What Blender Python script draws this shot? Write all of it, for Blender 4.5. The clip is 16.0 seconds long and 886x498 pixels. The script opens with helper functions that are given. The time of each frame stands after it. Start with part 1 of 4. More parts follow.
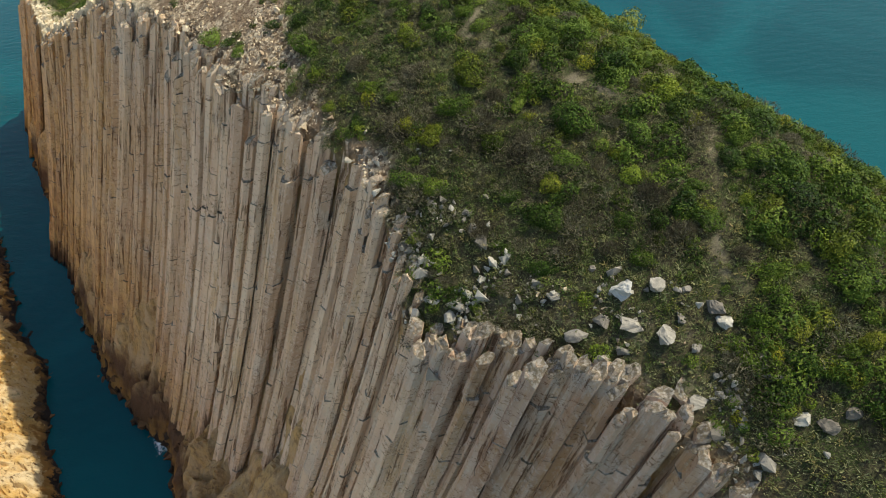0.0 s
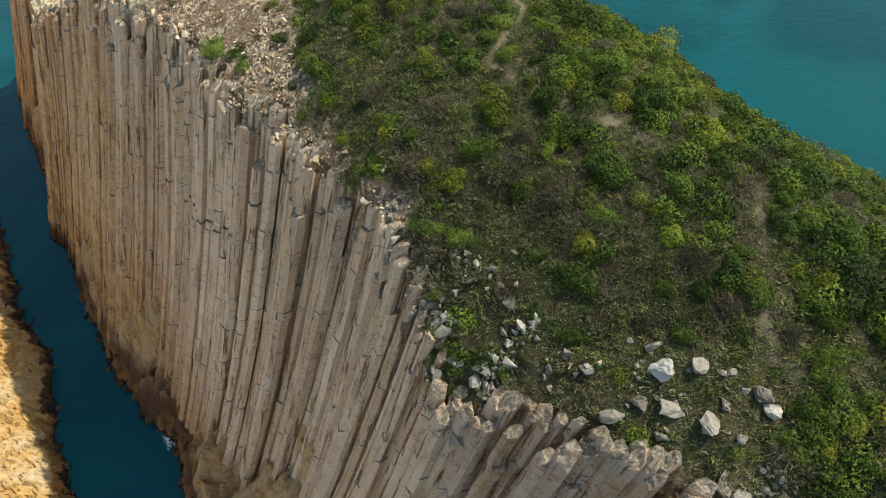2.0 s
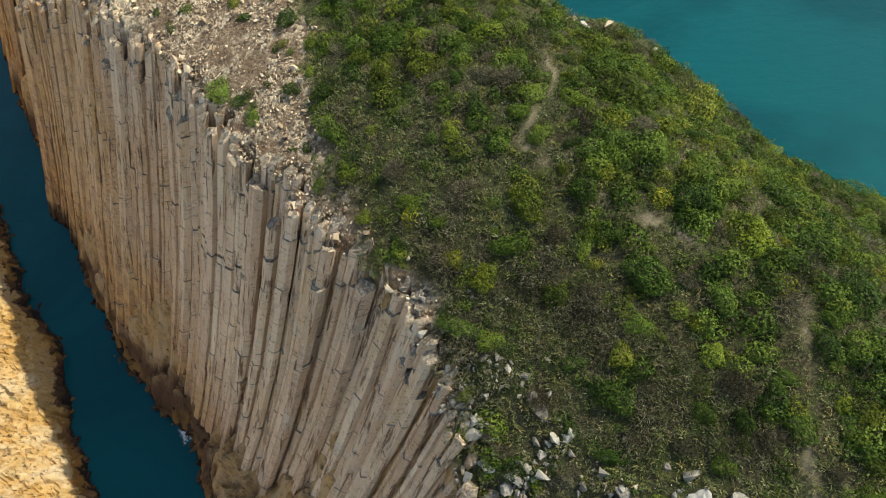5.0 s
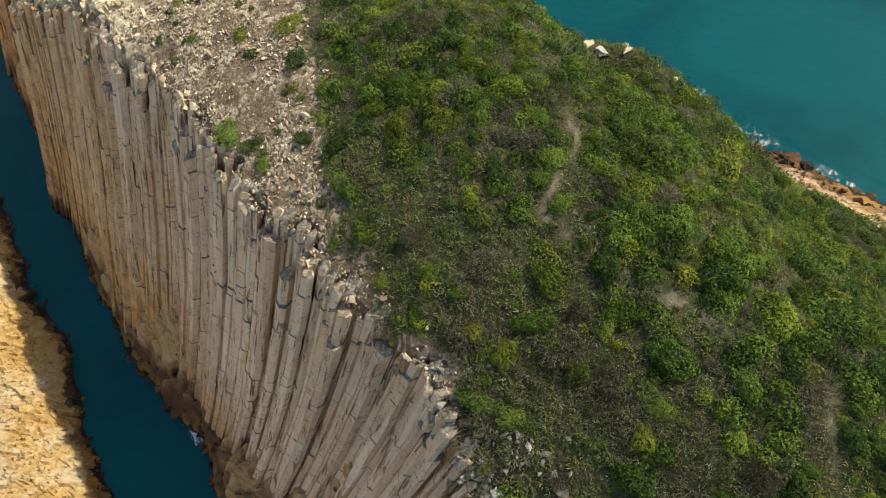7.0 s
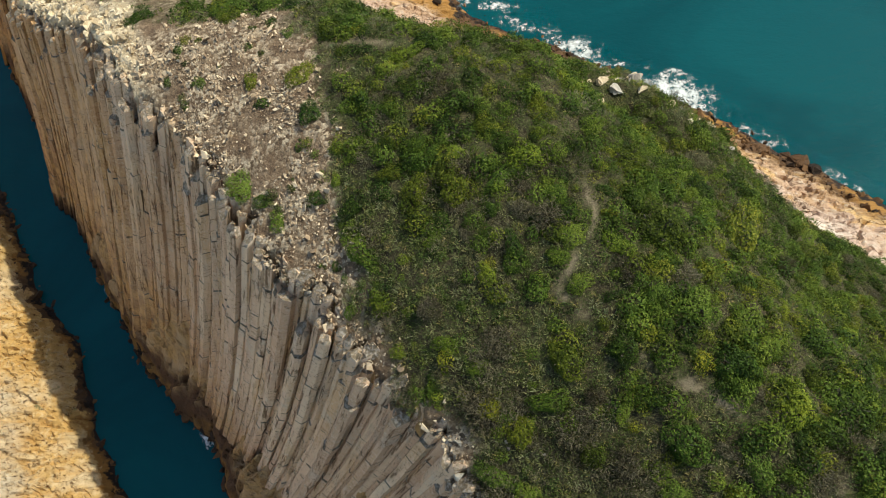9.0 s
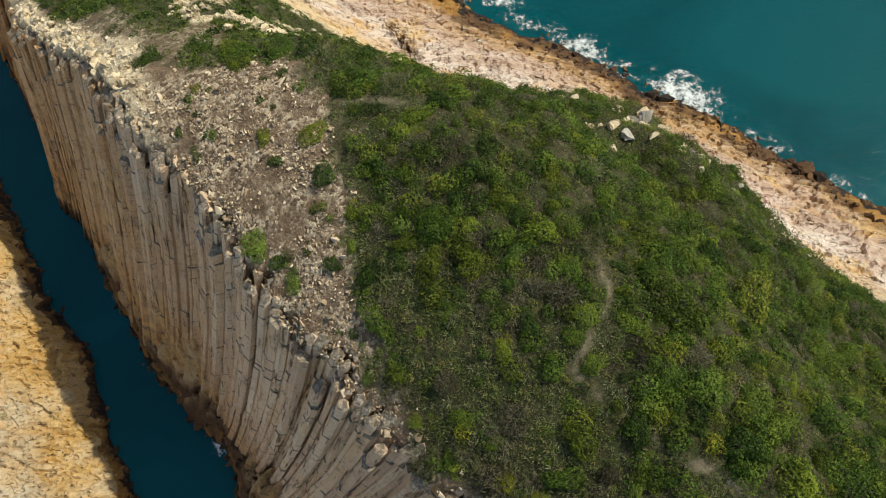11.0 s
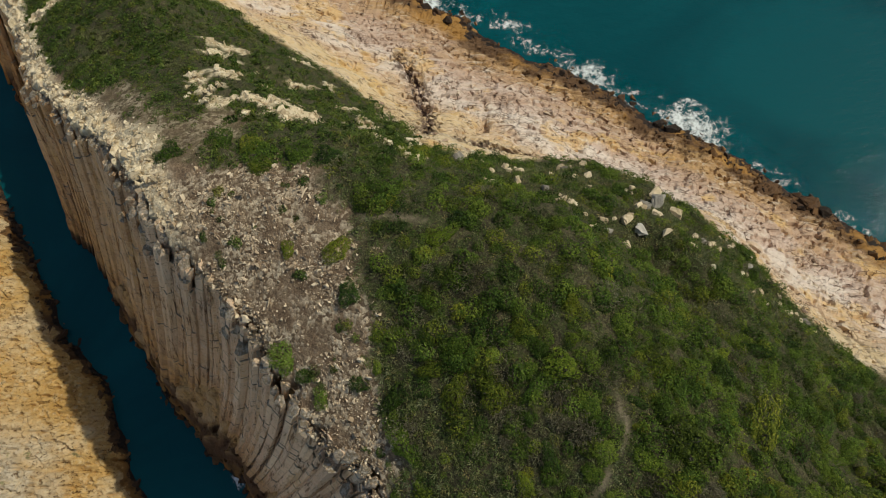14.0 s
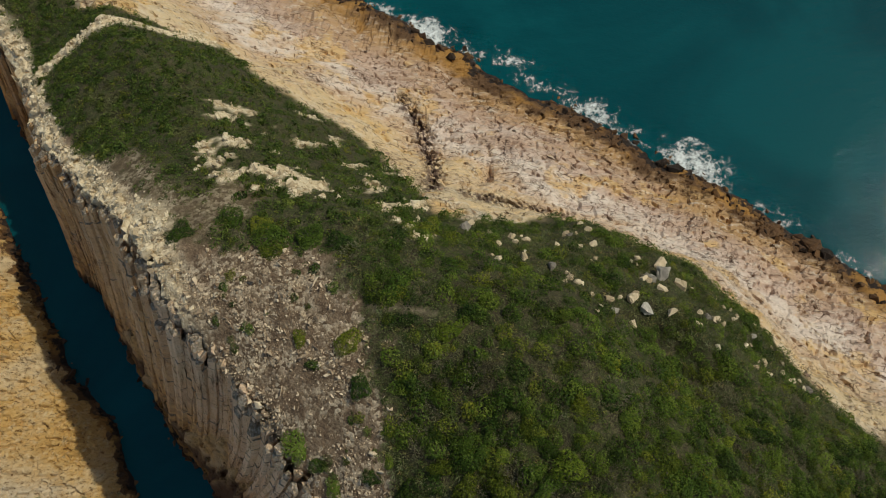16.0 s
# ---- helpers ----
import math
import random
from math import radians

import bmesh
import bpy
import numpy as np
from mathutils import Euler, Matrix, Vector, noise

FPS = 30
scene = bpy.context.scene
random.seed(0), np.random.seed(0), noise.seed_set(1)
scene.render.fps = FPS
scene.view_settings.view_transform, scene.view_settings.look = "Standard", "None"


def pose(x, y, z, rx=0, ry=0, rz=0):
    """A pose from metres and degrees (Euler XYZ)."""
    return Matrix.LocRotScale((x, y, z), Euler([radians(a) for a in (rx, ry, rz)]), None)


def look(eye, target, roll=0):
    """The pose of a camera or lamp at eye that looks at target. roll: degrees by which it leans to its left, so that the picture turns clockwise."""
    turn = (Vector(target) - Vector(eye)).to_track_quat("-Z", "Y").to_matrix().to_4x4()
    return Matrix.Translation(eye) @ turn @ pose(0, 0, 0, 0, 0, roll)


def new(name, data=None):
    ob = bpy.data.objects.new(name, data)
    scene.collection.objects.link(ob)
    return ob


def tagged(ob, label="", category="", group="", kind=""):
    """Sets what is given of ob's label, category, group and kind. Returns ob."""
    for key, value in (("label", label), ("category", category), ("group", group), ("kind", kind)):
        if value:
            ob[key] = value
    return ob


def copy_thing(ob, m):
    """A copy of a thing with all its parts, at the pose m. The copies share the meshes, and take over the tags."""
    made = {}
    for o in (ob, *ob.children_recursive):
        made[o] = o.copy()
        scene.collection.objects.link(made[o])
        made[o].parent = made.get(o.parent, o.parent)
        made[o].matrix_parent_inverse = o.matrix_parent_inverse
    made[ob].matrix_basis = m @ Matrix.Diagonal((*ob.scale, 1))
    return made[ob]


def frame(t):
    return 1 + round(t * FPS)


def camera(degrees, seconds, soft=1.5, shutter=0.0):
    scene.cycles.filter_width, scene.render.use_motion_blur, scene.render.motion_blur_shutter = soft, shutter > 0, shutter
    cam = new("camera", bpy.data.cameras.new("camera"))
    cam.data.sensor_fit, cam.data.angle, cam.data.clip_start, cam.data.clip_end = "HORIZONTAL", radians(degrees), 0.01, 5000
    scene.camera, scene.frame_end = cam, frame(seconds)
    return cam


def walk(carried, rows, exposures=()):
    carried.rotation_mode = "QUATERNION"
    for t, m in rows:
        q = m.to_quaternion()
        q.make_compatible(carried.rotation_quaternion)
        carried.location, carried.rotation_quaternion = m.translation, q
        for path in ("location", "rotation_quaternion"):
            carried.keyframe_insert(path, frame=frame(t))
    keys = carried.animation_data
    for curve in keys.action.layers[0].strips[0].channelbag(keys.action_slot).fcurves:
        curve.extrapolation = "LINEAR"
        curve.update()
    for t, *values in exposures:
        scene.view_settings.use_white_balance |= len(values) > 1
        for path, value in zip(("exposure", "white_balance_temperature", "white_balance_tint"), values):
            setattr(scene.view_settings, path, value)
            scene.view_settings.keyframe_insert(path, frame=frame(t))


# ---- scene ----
cam = camera(64.95, 16.0, 1.05)
ROWS = [
    (0.0, 0.00, 0.00, 65.70, 45.53, 6.76, -0.52),
    (0.5, -0.30, 1.59, 66.18, 44.31, 6.71, -0.46),
    (1.0, -0.51, 2.99, 66.72, 43.15, 6.68, -0.42),
    (1.5, -0.69, 4.31, 67.33, 42.08, 6.67, -0.38),
    (2.0, -0.87, 5.59, 68.04, 40.98, 6.64, -0.37),
    (2.5, -1.05, 6.91, 68.79, 39.83, 6.59, -0.41),
    (3.0, -1.27, 8.39, 69.73, 38.47, 6.54, -0.53),
    (3.5, -1.43, 9.61, 70.53, 37.34, 6.50, -0.60),
    (4.0, -1.58, 10.87, 71.31, 36.16, 6.52, -0.67),
    (6.5, -2.30, 17.87, 74.64, 30.55, 6.63, -0.81),
    (7.0, -2.46, 19.14, 75.39, 29.61, 6.57, -0.83),
    (7.5, -2.59, 20.45, 76.10, 28.62, 6.57, -0.87),
    (8.0, -2.75, 21.77, 76.90, 27.61, 6.51, -0.93),
    (8.5, -2.88, 23.19, 77.71, 26.68, 6.46, -0.88),
    (9.0, -3.01, 24.50, 78.42, 25.81, 6.44, -0.89),
    (11.5, -3.68, 31.20, 82.25, 21.60, 6.35, -1.16),
    (12.0, -3.84, 32.55, 83.01, 20.82, 6.33, -1.23),
    (12.5, -4.00, 33.92, 83.77, 20.07, 6.32, -1.31),
    (13.0, -4.13, 35.31, 84.56, 19.46, 6.32, -1.36),
    (13.5, -4.17, 36.92, 85.44, 19.20, 6.35, -1.41),
    (14.0, -4.21, 38.34, 86.21, 19.05, 6.38, -1.45),
    (14.5, -4.27, 39.74, 86.97, 18.90, 6.37, -1.49),
    (15.0, -4.31, 41.15, 87.70, 18.74, 6.38, -1.52),
    (15.5, -4.36, 42.56, 88.33, 18.56, 6.39, -1.59),
    (16.0, -4.39, 44.06, 88.93, 18.46, 6.41, -1.63),
]
walk(cam, [(t, pose(x, y, z, rx, ry, rz)) for t, x, y, z, rx, ry, rz in ROWS],
     [(0, 0.62, 7000, 2), (4, 0.68, 7000, 2), (9, 0.43, 7000, 2), (12.5, -0.04, 7000, 2), (16, -0.5, 7000, 2)])

# ---- light ----
SUN = Vector((0.585, 0.20, 0.79)).normalized()
world = bpy.data.worlds.new("sky")
scene.world = world
world.use_nodes = True
wn = world.node_tree.nodes
sky = wn.new("ShaderNodeTexSky")
sky.sky_type = "NISHITA"
sky.sun_disc = False
sky.sun_elevation = math.asin(SUN.z)
sky.sun_rotation = math.atan2(SUN.x, SUN.y)
sky.air_density, sky.dust_density, sky.ozone_density = 1.0, 1.6, 1.0
world.node_tree.links.new(sky.outputs[0], wn["Background"].inputs[0])
wn["Background"].inputs[1].default_value = 0.116
sun = new("sun", bpy.data.lights.new("sun", "SUN"))
sun.data.energy, sun.data.angle, sun.data.color = 3.15, radians(0.55), (1.0, 0.93, 0.82)
sun.matrix_world = look((0, 0, 200), Vector((0, 0, 200)) - SUN)

# ---- noise on arrays ----
def hashed(i, j, seed):
    h = (i.astype(np.int64) * 374761393 + j.astype(np.int64) * 668265263 + seed * 974634721) & 0xFFFFFFFF
    h = ((h ^ (h >> 13)) * 1274126177) & 0xFFFFFFFF
    h = ((h ^ (h >> 16)) * 2246822519) & 0xFFFFFFFF
    return ((h ^ (h >> 15)) & 0xFFFFFF) / 16777216.0


def vnoise(x, y, seed=0):
    x, y = np.asarray(x, float), np.asarray(y, float)
    i, j = np.floor(x), np.floor(y)
    u, v = x - i, y - j
    u, v = u * u * (3 - 2 * u), v * v * (3 - 2 * v)
    a, b = hashed(i, j, seed), hashed(i + 1, j, seed)
    c, d = hashed(i, j + 1, seed), hashed(i + 1, j + 1, seed)
    return (a + (b - a) * u) * (1 - v) + (c + (d - c) * u) * v


def fbm(x, y, seed=0, octaves=4):
    total, amp = 0.0, 0.5
    for k in range(octaves):
        total = total + amp * (vnoise(x, y, seed + k) - 0.5) * 2
        x, y, amp = np.asarray(x) * 2.03 + 7.1, np.asarray(y) * 2.03 - 3.7, amp * 0.5
    return total


def cells(x, y, seed=0):
    """Cell noise: nearest distance, second distance minus it, and a random number of the cell."""
    x, y = np.asarray(x, float), np.asarray(y, float)
    i, j = np.floor(x), np.floor(y)
    f1, f2, cid = np.full(x.shape, 9.0), np.full(x.shape, 9.0), np.zeros(x.shape)
    for di in (-1, 0, 1):
        for dj in (-1, 0, 1):
            a, b = i + di, j + dj
            px, py = a + hashed(a, b, seed), b + hashed(a, b, seed + 1)
            d = np.hypot(px - x, py - y)
            near = d < f1
            f2 = np.where(near, f1, np.minimum(f2, d))
            cid = np.where(near, hashed(a, b, seed + 2), cid)
            f1 = np.where(near, d, f1)
    return f1, f2 - f1, cid


def smoothstep(a, b, x):
    t = np.clip((x - a) / (b - a), 0, 1)
    return t * t * (3 - 2 * t)


def smin(a, b, k):
    h = np.maximum(k - np.abs(a - b), 0) / k
    return np.minimum(a, b) - h * h * k / 4


def side(line, x, y):
    """Signed distance to an open line in plan, positive on its right."""
    x, y = np.asarray(x, float), np.asarray(y, float)
    best, out = np.full(x.shape, 1e9), np.zeros(x.shape)
    for (ax, ay), (bx, by) in zip(line, line[1:]):
        dx, dy = bx - ax, by - ay
        s = np.clip(((x - ax) * dx + (y - ay) * dy) / (dx * dx + dy * dy), 0, 1)
        ex, ey = x - ax - s * dx, y - ay - s * dy
        d = np.hypot(ex, ey)
        near = d < best
        out = np.where(near, np.where(dx * ey - dy * ex < 0, d, -d), out)
        best = np.where(near, d, best)
    return out


# ---- plan of the island ----
# The cliff's rim and the two banks of the channel, from the far end to the near one.
RIM = [(-100, 160), (-76, 116), (-62.5, 95), (-55.5, 86), (-50, 77), (-45, 73), (-39, 67.5), (-34, 63.5), (-31.5, 60.5), (-27.5, 55), (-23.5, 51.2), (-21, 48), (-18.3, 44.2),
       (-16.2, 41.2), (-13.8, 39.8), (-12.5, 37), (-9.4, 33.9), (-6.7, 31.4), (-5.5, 28.1), (-4.5, 23.3), (-3.9, 21.3), (-1.5, 20.8), (1.4, 19.4), (4.4, 17.3),
       (7.1, 15), (8.4, 12.6), (12, 5), (26, -12)]
BANK = [(-125, 185), (-92, 130), (-79, 98.5), (-68, 81.5), (-58, 64.5), (-49, 51), (-43, 43.5), (-38.5, 41), (-36.8, 38), (-34.9, 33.4), (-32, 25), (-24, 8), (-8, -8), (20, -25)]
FAR_BANK = [(-110, 140), (-79, 83.6), (-74, 75), (-66, 62.3), (-57.3, 52), (-52.2, 42), (-47.6, 34), (-40, 15), (-30, -10)]
LEAN = (-0.37, -0.08)          # run of the columns in x and y for each metre down from 42 m
SPLAY = -0.0016                # and the splay of their feet
SHORE = [(-40, -14), (-7, -4), (-2, 0), (4, 3.6), (12, 9.5), (18, 15), (26, 27), (33, 38.5), (36, 43.5), (41, 49), (60, 66)]


def shore_way(x, y):
    """How far inland from the seaward shore."""
    return (x + 15.5) * -0.578 + (y - 106.7) * -0.817


# swells and hollows of the hill: x, y, reach and height
SWELLS = [(-23.7, 74.8, 9.0, -1.5), (13.5, 56.6, 6.0, 3.2), (-23.3, 103.2, 9.0, -1.6), (6.8, 30.7, 9.0, -1.8), (-16.5, 86.4, 6.0, -2.4), (18.8, 44.0, 6.0, -2.9),
          (-37.7, 78.6, 6.0, -2.1), (8.0, 52.3, 6.0, -2.7), (2.3, 55.2, 9.0, 1.3), (-21.8, 65.6, 6.0, -1.15), (13.5, 56.6, 9.0, 2.3), (-31.8, 61.0, 9.0, 1.3),
          (4.4, 16.4, 6.0, 1.25), (6.6, 35.3, 6.0, 0.9), (5.3, 56.6, 6.0, -3.1), (-8.6, 43.1, 9.0, -0.5), (8.3, 61.3, 6.0, 1.6), (-19.3, 73.3, 9.0, -1.6),
          (-26.9, 71.9, 9.0, -1.6), (-18.8, 49.1, 9.0, -0.5), (2.3, 55.2, 6.0, 1.4), (12.5, 62.8, 4.5, 4.6), (16.8, 57, 3.5, 2.0), (4, 67, 4.0, 2.0)]


def swell(x, y):
    return sum(q * np.exp(-((x - a) ** 2 + (y - b) ** 2) / (r * r)) for a, b, r, q in SWELLS)


def plateau(x, y):
    return dome(x, y) + swell(x, y)


def dome(x, y):
    way = shore_way(x, y)
    short = np.maximum(0, 36 - way)
    a, b = (x - 0.578 * short + 5) / 20, (y - 0.817 * short - 42) / 20
    top = 47.1 + 2.8 * a + 2.8 * b - 6.6 * a * a - 10.7 * a * b - 7.4 * b * b
    top = top - 0.030 * np.maximum(0, 48 - np.maximum(way, 36)) * np.maximum(0, x) - 0.07 * np.maximum(0, x - 14) ** 2 * (way > 36)
    knoll = 27 - ((x + 64) ** 2 + (y - 102) ** 2) / 60
    return -smin(-top, -knoll, 3.0)


def leant(x, y, z):
    """The plan place, at 42 m, of the column that passes through a point."""
    d = 42 - z
    return x - LEAN[0] * d - SPLAY * d * abs(d), y - LEAN[1] * d


RIM_REF = [leant(x, y, float(plateau(np.array(float(x)), np.array(float(y))))) for x, y in RIM]


def foot_rise(d, x):
    """Height of the massive rock at the cliff's foot, d metres in from the bank; it is highest along the channel."""
    high = smoothstep(-28.0, -38.0, x)
    return np.where(d < 2.5, 2.0 * d, np.minimum(5 + (d - 2.5) * (0.7 + 0.7 * high), 12.0 + 3.0 * high))


def cliff_height(x, y):
    """Height of the leaning cliff's face over a place outside the rim."""
    out = np.full(np.shape(x), 60.0)
    lip = plateau(x, y)
    ragged = 0.9 * fbm(x / 1.4, y / 1.4, 48, 3)
    for z in np.arange(46.0, -6.1, -1.0):
        over = side(RIM_REF, *leant(x, y, z)) + ragged + np.where(lip - z < 1.0, -0.25, 0.5)
        out = np.where(over > 0, np.minimum(out, z - np.minimum(1.0, 2.3 * over)), out)
    return out


def island_height(x, y, face=True):
    way = shore_way(x, y) + 2.4 * fbm(x / 14, y / 14, 40, 2) + 1.3 * fbm(x / 5, y / 5, 44, 3)
    way = way - 2.3 * smoothstep(20, 36, x)
    sea = np.interp(way, [a for a, b in SHORE], [b for a, b in SHORE])
    sea = sea + 5.5 * np.exp(-((x - 7) / 7) ** 2) * smoothstep(20, 24, way) * smoothstep(34, 29, way)
    z = smin(sea, dome(x, y), 3.0) + swell(x, y) * smoothstep(-1, 6, sea)
    if face:
        foot = foot_rise(side(BANK, x, y) * -1 + 1.0 * fbm(x / 5, y / 5, 50, 3), x)
        z = np.minimum(z, np.maximum(cliff_height(x, y), foot))
    return z


def sheet(name, xs, ys, height, masks, material, lowest=-3.0):
    gx, gy = np.meshgrid(xs, ys)
    z = height(gx, gy)
    nx, ny = len(xs), len(ys)
    k = np.arange(nx * ny).reshape(ny, nx)
    quads = np.stack([k[:-1, :-1], k[:-1, 1:], k[1:, 1:], k[1:, :-1]], -1).reshape(-1, 4)
    quads = quads[z.ravel()[quads].max(1) > lowest]
    used = np.unique(quads)
    back = np.zeros(nx * ny, int)
    back[used] = np.arange(len(used))
    me = bpy.data.meshes.new(name)
    co = np.stack([gx.ravel(), gy.ravel(), z.ravel()], 1)[used]
    me.vertices.add(len(used))
    me.vertices.foreach_set("co", co.ravel())
    me.loops.add(quads.size)
    me.loops.foreach_set("vertex_index", back[quads].ravel())
    me.polygons.add(len(quads))
    me.polygons.foreach_set("loop_start", np.arange(0, quads.size, 4))
    me.update(calc_edges=True)
    kinds = masks(co[:, 0], co[:, 1], co[:, 2])
    bare = np.zeros(len(used))
    for key in ("slab", "face", "pale", "rock"):
        bare = np.maximum(bare, kinds.get(key, 0))
    me.polygons.foreach_set("use_smooth", bare[back[quads[:, 0]]] < 0.5)
    for key, values in kinds.items():
        me.attributes.new(key, "FLOAT", "POINT").data.foreach_set("value", np.asarray(values, np.float32))
    me.materials.append(material)
    return new(name, me)


def joined(name, verts, faces, material, smooth=False):
    """One mesh from arrays of corners and of equal-sided faces."""
    me = bpy.data.meshes.new(name)
    verts, faces = np.asarray(verts, float), np.asarray(faces, int)
    me.vertices.add(len(verts))
    me.vertices.foreach_set("co", verts.ravel())
    n = faces.shape[1]
    me.loops.add(faces.size)
    me.loops.foreach_set("vertex_index", faces.ravel())
    me.polygons.add(len(faces))
    me.polygons.foreach_set("loop_start", np.arange(0, faces.size, n))
    me.update(calc_edges=True)
    me.polygons.foreach_set("use_smooth", np.full(len(faces), smooth))
    me.materials.append(material)
    return me


# ---- materials ----
class Mat:
    """A small builder of node materials."""
    def __init__(self, name, rough=0.9):
        self.m = bpy.data.materials.new(name)
        self.m.use_nodes = True
        self.t = self.m.node_tree
        self.b = self.t.nodes["Principled BSDF"]
        self.b.inputs["Roughness"].default_value = rough
        self.b.inputs["Specular IOR Level"].default_value = 0.25
        self.pos = self.t.nodes.new("ShaderNodeNewGeometry").outputs["Position"]

    def put(self, socket, value):
        if isinstance(value, bpy.types.NodeSocket):
            self.t.links.new(value, socket)
        elif isinstance(value, tuple) and len(value) == 3 and socket.type == "RGBA":
            socket.default_value = (*value, 1)
        else:
            socket.default_value = value

    def stretched(self, sx, sy, sz, rx=0, ry=0, rz=0):
        n = self.t.nodes.new("ShaderNodeMapping")
        n.inputs["Scale"].default_value = (sx, sy, sz)
        n.inputs["Rotation"].default_value = (radians(rx), radians(ry), radians(rz))
        self.t.links.new(self.pos, n.inputs["Vector"])
        return n.outputs[0]

    def noise(self, scale, detail=4.0, vec=None, rough=0.55, warp=0.0):
        n = self.t.nodes.new("ShaderNodeTexNoise")
        n.inputs["Scale"].default_value, n.inputs["Detail"].default_value = scale, detail
        n.inputs["Roughness"].default_value, n.inputs["Distortion"].default_value = rough, warp
        self.t.links.new(vec or self.pos, n.inputs["Vector"])
        return n.outputs["Fac"]

    def voronoi(self, scale, feature="F1", vec=None, out="Distance", rand=1.0):
        n = self.t.nodes.new("ShaderNodeTexVoronoi")
        n.feature = feature
        n.inputs["Scale"].default_value, n.inputs["Randomness"].default_value = scale, rand
        self.t.links.new(vec or self.pos, n.inputs["Vector"])
        return n.outputs[out]

    def attr(self, name):
        n = self.t.nodes.new("ShaderNodeAttribute")
        n.attribute_name = name
        return n.outputs["Fac"]

    def math(self, op, a, b=0.0):
        n = self.t.nodes.new("ShaderNodeMath")
        n.operation = op
        self.put(n.inputs[0], a), self.put(n.inputs[1], b)
        return n.outputs[0]

    def step(self, x, a, b):
        n = self.t.nodes.new("ShaderNodeMapRange")
        n.interpolation_type = "SMOOTHSTEP"
        self.put(n.inputs["Value"], x)
        n.inputs["From Min"].default_value, n.inputs["From Max"].default_value = a, b
        return n.outputs[0]

    def mix(self, f, a, b, blend="MIX"):
        n = self.t.nodes.new("ShaderNodeMix")
        n.data_type, n.blend_type = "RGBA", blend
        self.put(n.inputs["Factor"], f), self.put(n.inputs["A"], a), self.put(n.inputs["B"], b)
        return n.outputs["Result"]

    def ramp(self, f, *stops):
        n = self.t.nodes.new("ShaderNodeValToRGB")
        e = n.color_ramp.elements
        while len(e) < len(stops):
            e.new(0.5)
        for k, (p, c) in zip(e, stops):
            k.position, k.color = p, (*c, 1)
        self.t.links.new(f, n.inputs["Fac"])
        return n.outputs["Color"]

    def height(self):
        n = self.t.nodes.new("ShaderNodeSeparateXYZ")
        self.t.links.new(self.pos, n.inputs[0])
        return n.outputs["Z"]

    def rand(self, island=False):
        if island:
            return self.t.nodes["Geometry"].outputs["Random Per Island"]
        return self.t.nodes.new("ShaderNodeObjectInfo").outputs["Random"]

    def bump(self, h, strength=0.5, dist=0.1, under=None):
        n = self.t.nodes.new("ShaderNodeBump")
        n.inputs["Strength"].default_value, n.inputs["Distance"].default_value = strength, dist
        self.t.links.new(h, n.inputs["Height"])
        if under is not None:
            self.t.links.new(under, n.inputs["Normal"])
        return n.outputs[0]

    def done(self, colour, normal=None, rough=None):
        self.put(self.b.inputs["Base Color"], colour)
        if normal is not None:
            self.t.links.new(normal, self.b.inputs["Normal"])
        if rough is not None:
            self.put(self.b.inputs["Roughness"], rough)
        return self.m


def slab_colour(k):
    """Weathered rhyolite slabs: cream, pink and ochre beds along the shore, darker where they are broken."""
    bed = k.stretched(0.45, 1.3, 1, 0, 0, 35)
    at = k.math("ADD", k.attr("inland"), k.math("MULTIPLY", k.math("SUBTRACT", k.noise(0.16, 5, bed, 0.6), 0.5), 0.55))
    c = k.ramp(at, (0.10, (0.50, 0.30, 0.14)), (0.24, (0.55, 0.37, 0.26)), (0.34, (0.64, 0.47, 0.37)), (0.42, (0.80, 0.66, 0.55)), (0.52, (0.66, 0.46, 0.30)), (0.66, (0.74, 0.54, 0.31)), (0.85, (0.70, 0.56, 0.39)))
    c = k.mix(k.math("MULTIPLY", k.step(k.noise(0.16, 5, rough=0.6), 0.53, 0.64), 0.7), c, (0.72, 0.45, 0.17))
    c = k.mix(k.math("MULTIPLY", k.step(k.noise(1.2, 6, bed, 0.65), 0.52, 0.66), 0.5), c, (0.80, 0.70, 0.57))
    c = k.mix(k.math("MULTIPLY", k.step(k.noise(0.5, 6, rough=0.7), 0.54, 0.66), 0.5), c, (0.42, 0.28, 0.20))
    c = k.mix(k.math("MULTIPLY", k.math("MULTIPLY", k.step(k.noise(1.5, 7, bed, 0.75), 0.52, 0.64), k.step(k.noise(0.12, 3), 0.44, 0.56)), 0.85), c, (0.22, 0.13, 0.085))
    c = k.mix(k.math("MULTIPLY", k.attr("vein"), k.step(k.noise(1.0, 6, rough=0.7), 0.42, 0.54)), c, (0.11, 0.065, 0.055))
    return k.mix(1.0, c, (0.91, 0.91, 0.89), "MULTIPLY")


def tide(k, c, low=1.2, high=4.5):
    """The tidal band: brown algae above, dark wet rock below."""
    h = k.math("ADD", k.height(), k.math("MULTIPLY", k.math("SUBTRACT", k.noise(0.5, 5, rough=0.65), 0.5), 4.5))
    algae = k.mix(k.step(k.noise(0.12, 4), 0.46, 0.58), (0.12, 0.066, 0.033), (0.36, 0.19, 0.055))
    c = k.mix(k.math("SUBTRACT", 1.0, k.step(h, low + 0.6, high)), c, algae)
    return k.mix(k.math("SUBTRACT", 1.0, k.step(h, 0.3, low)), c, (0.030, 0.022, 0.018))


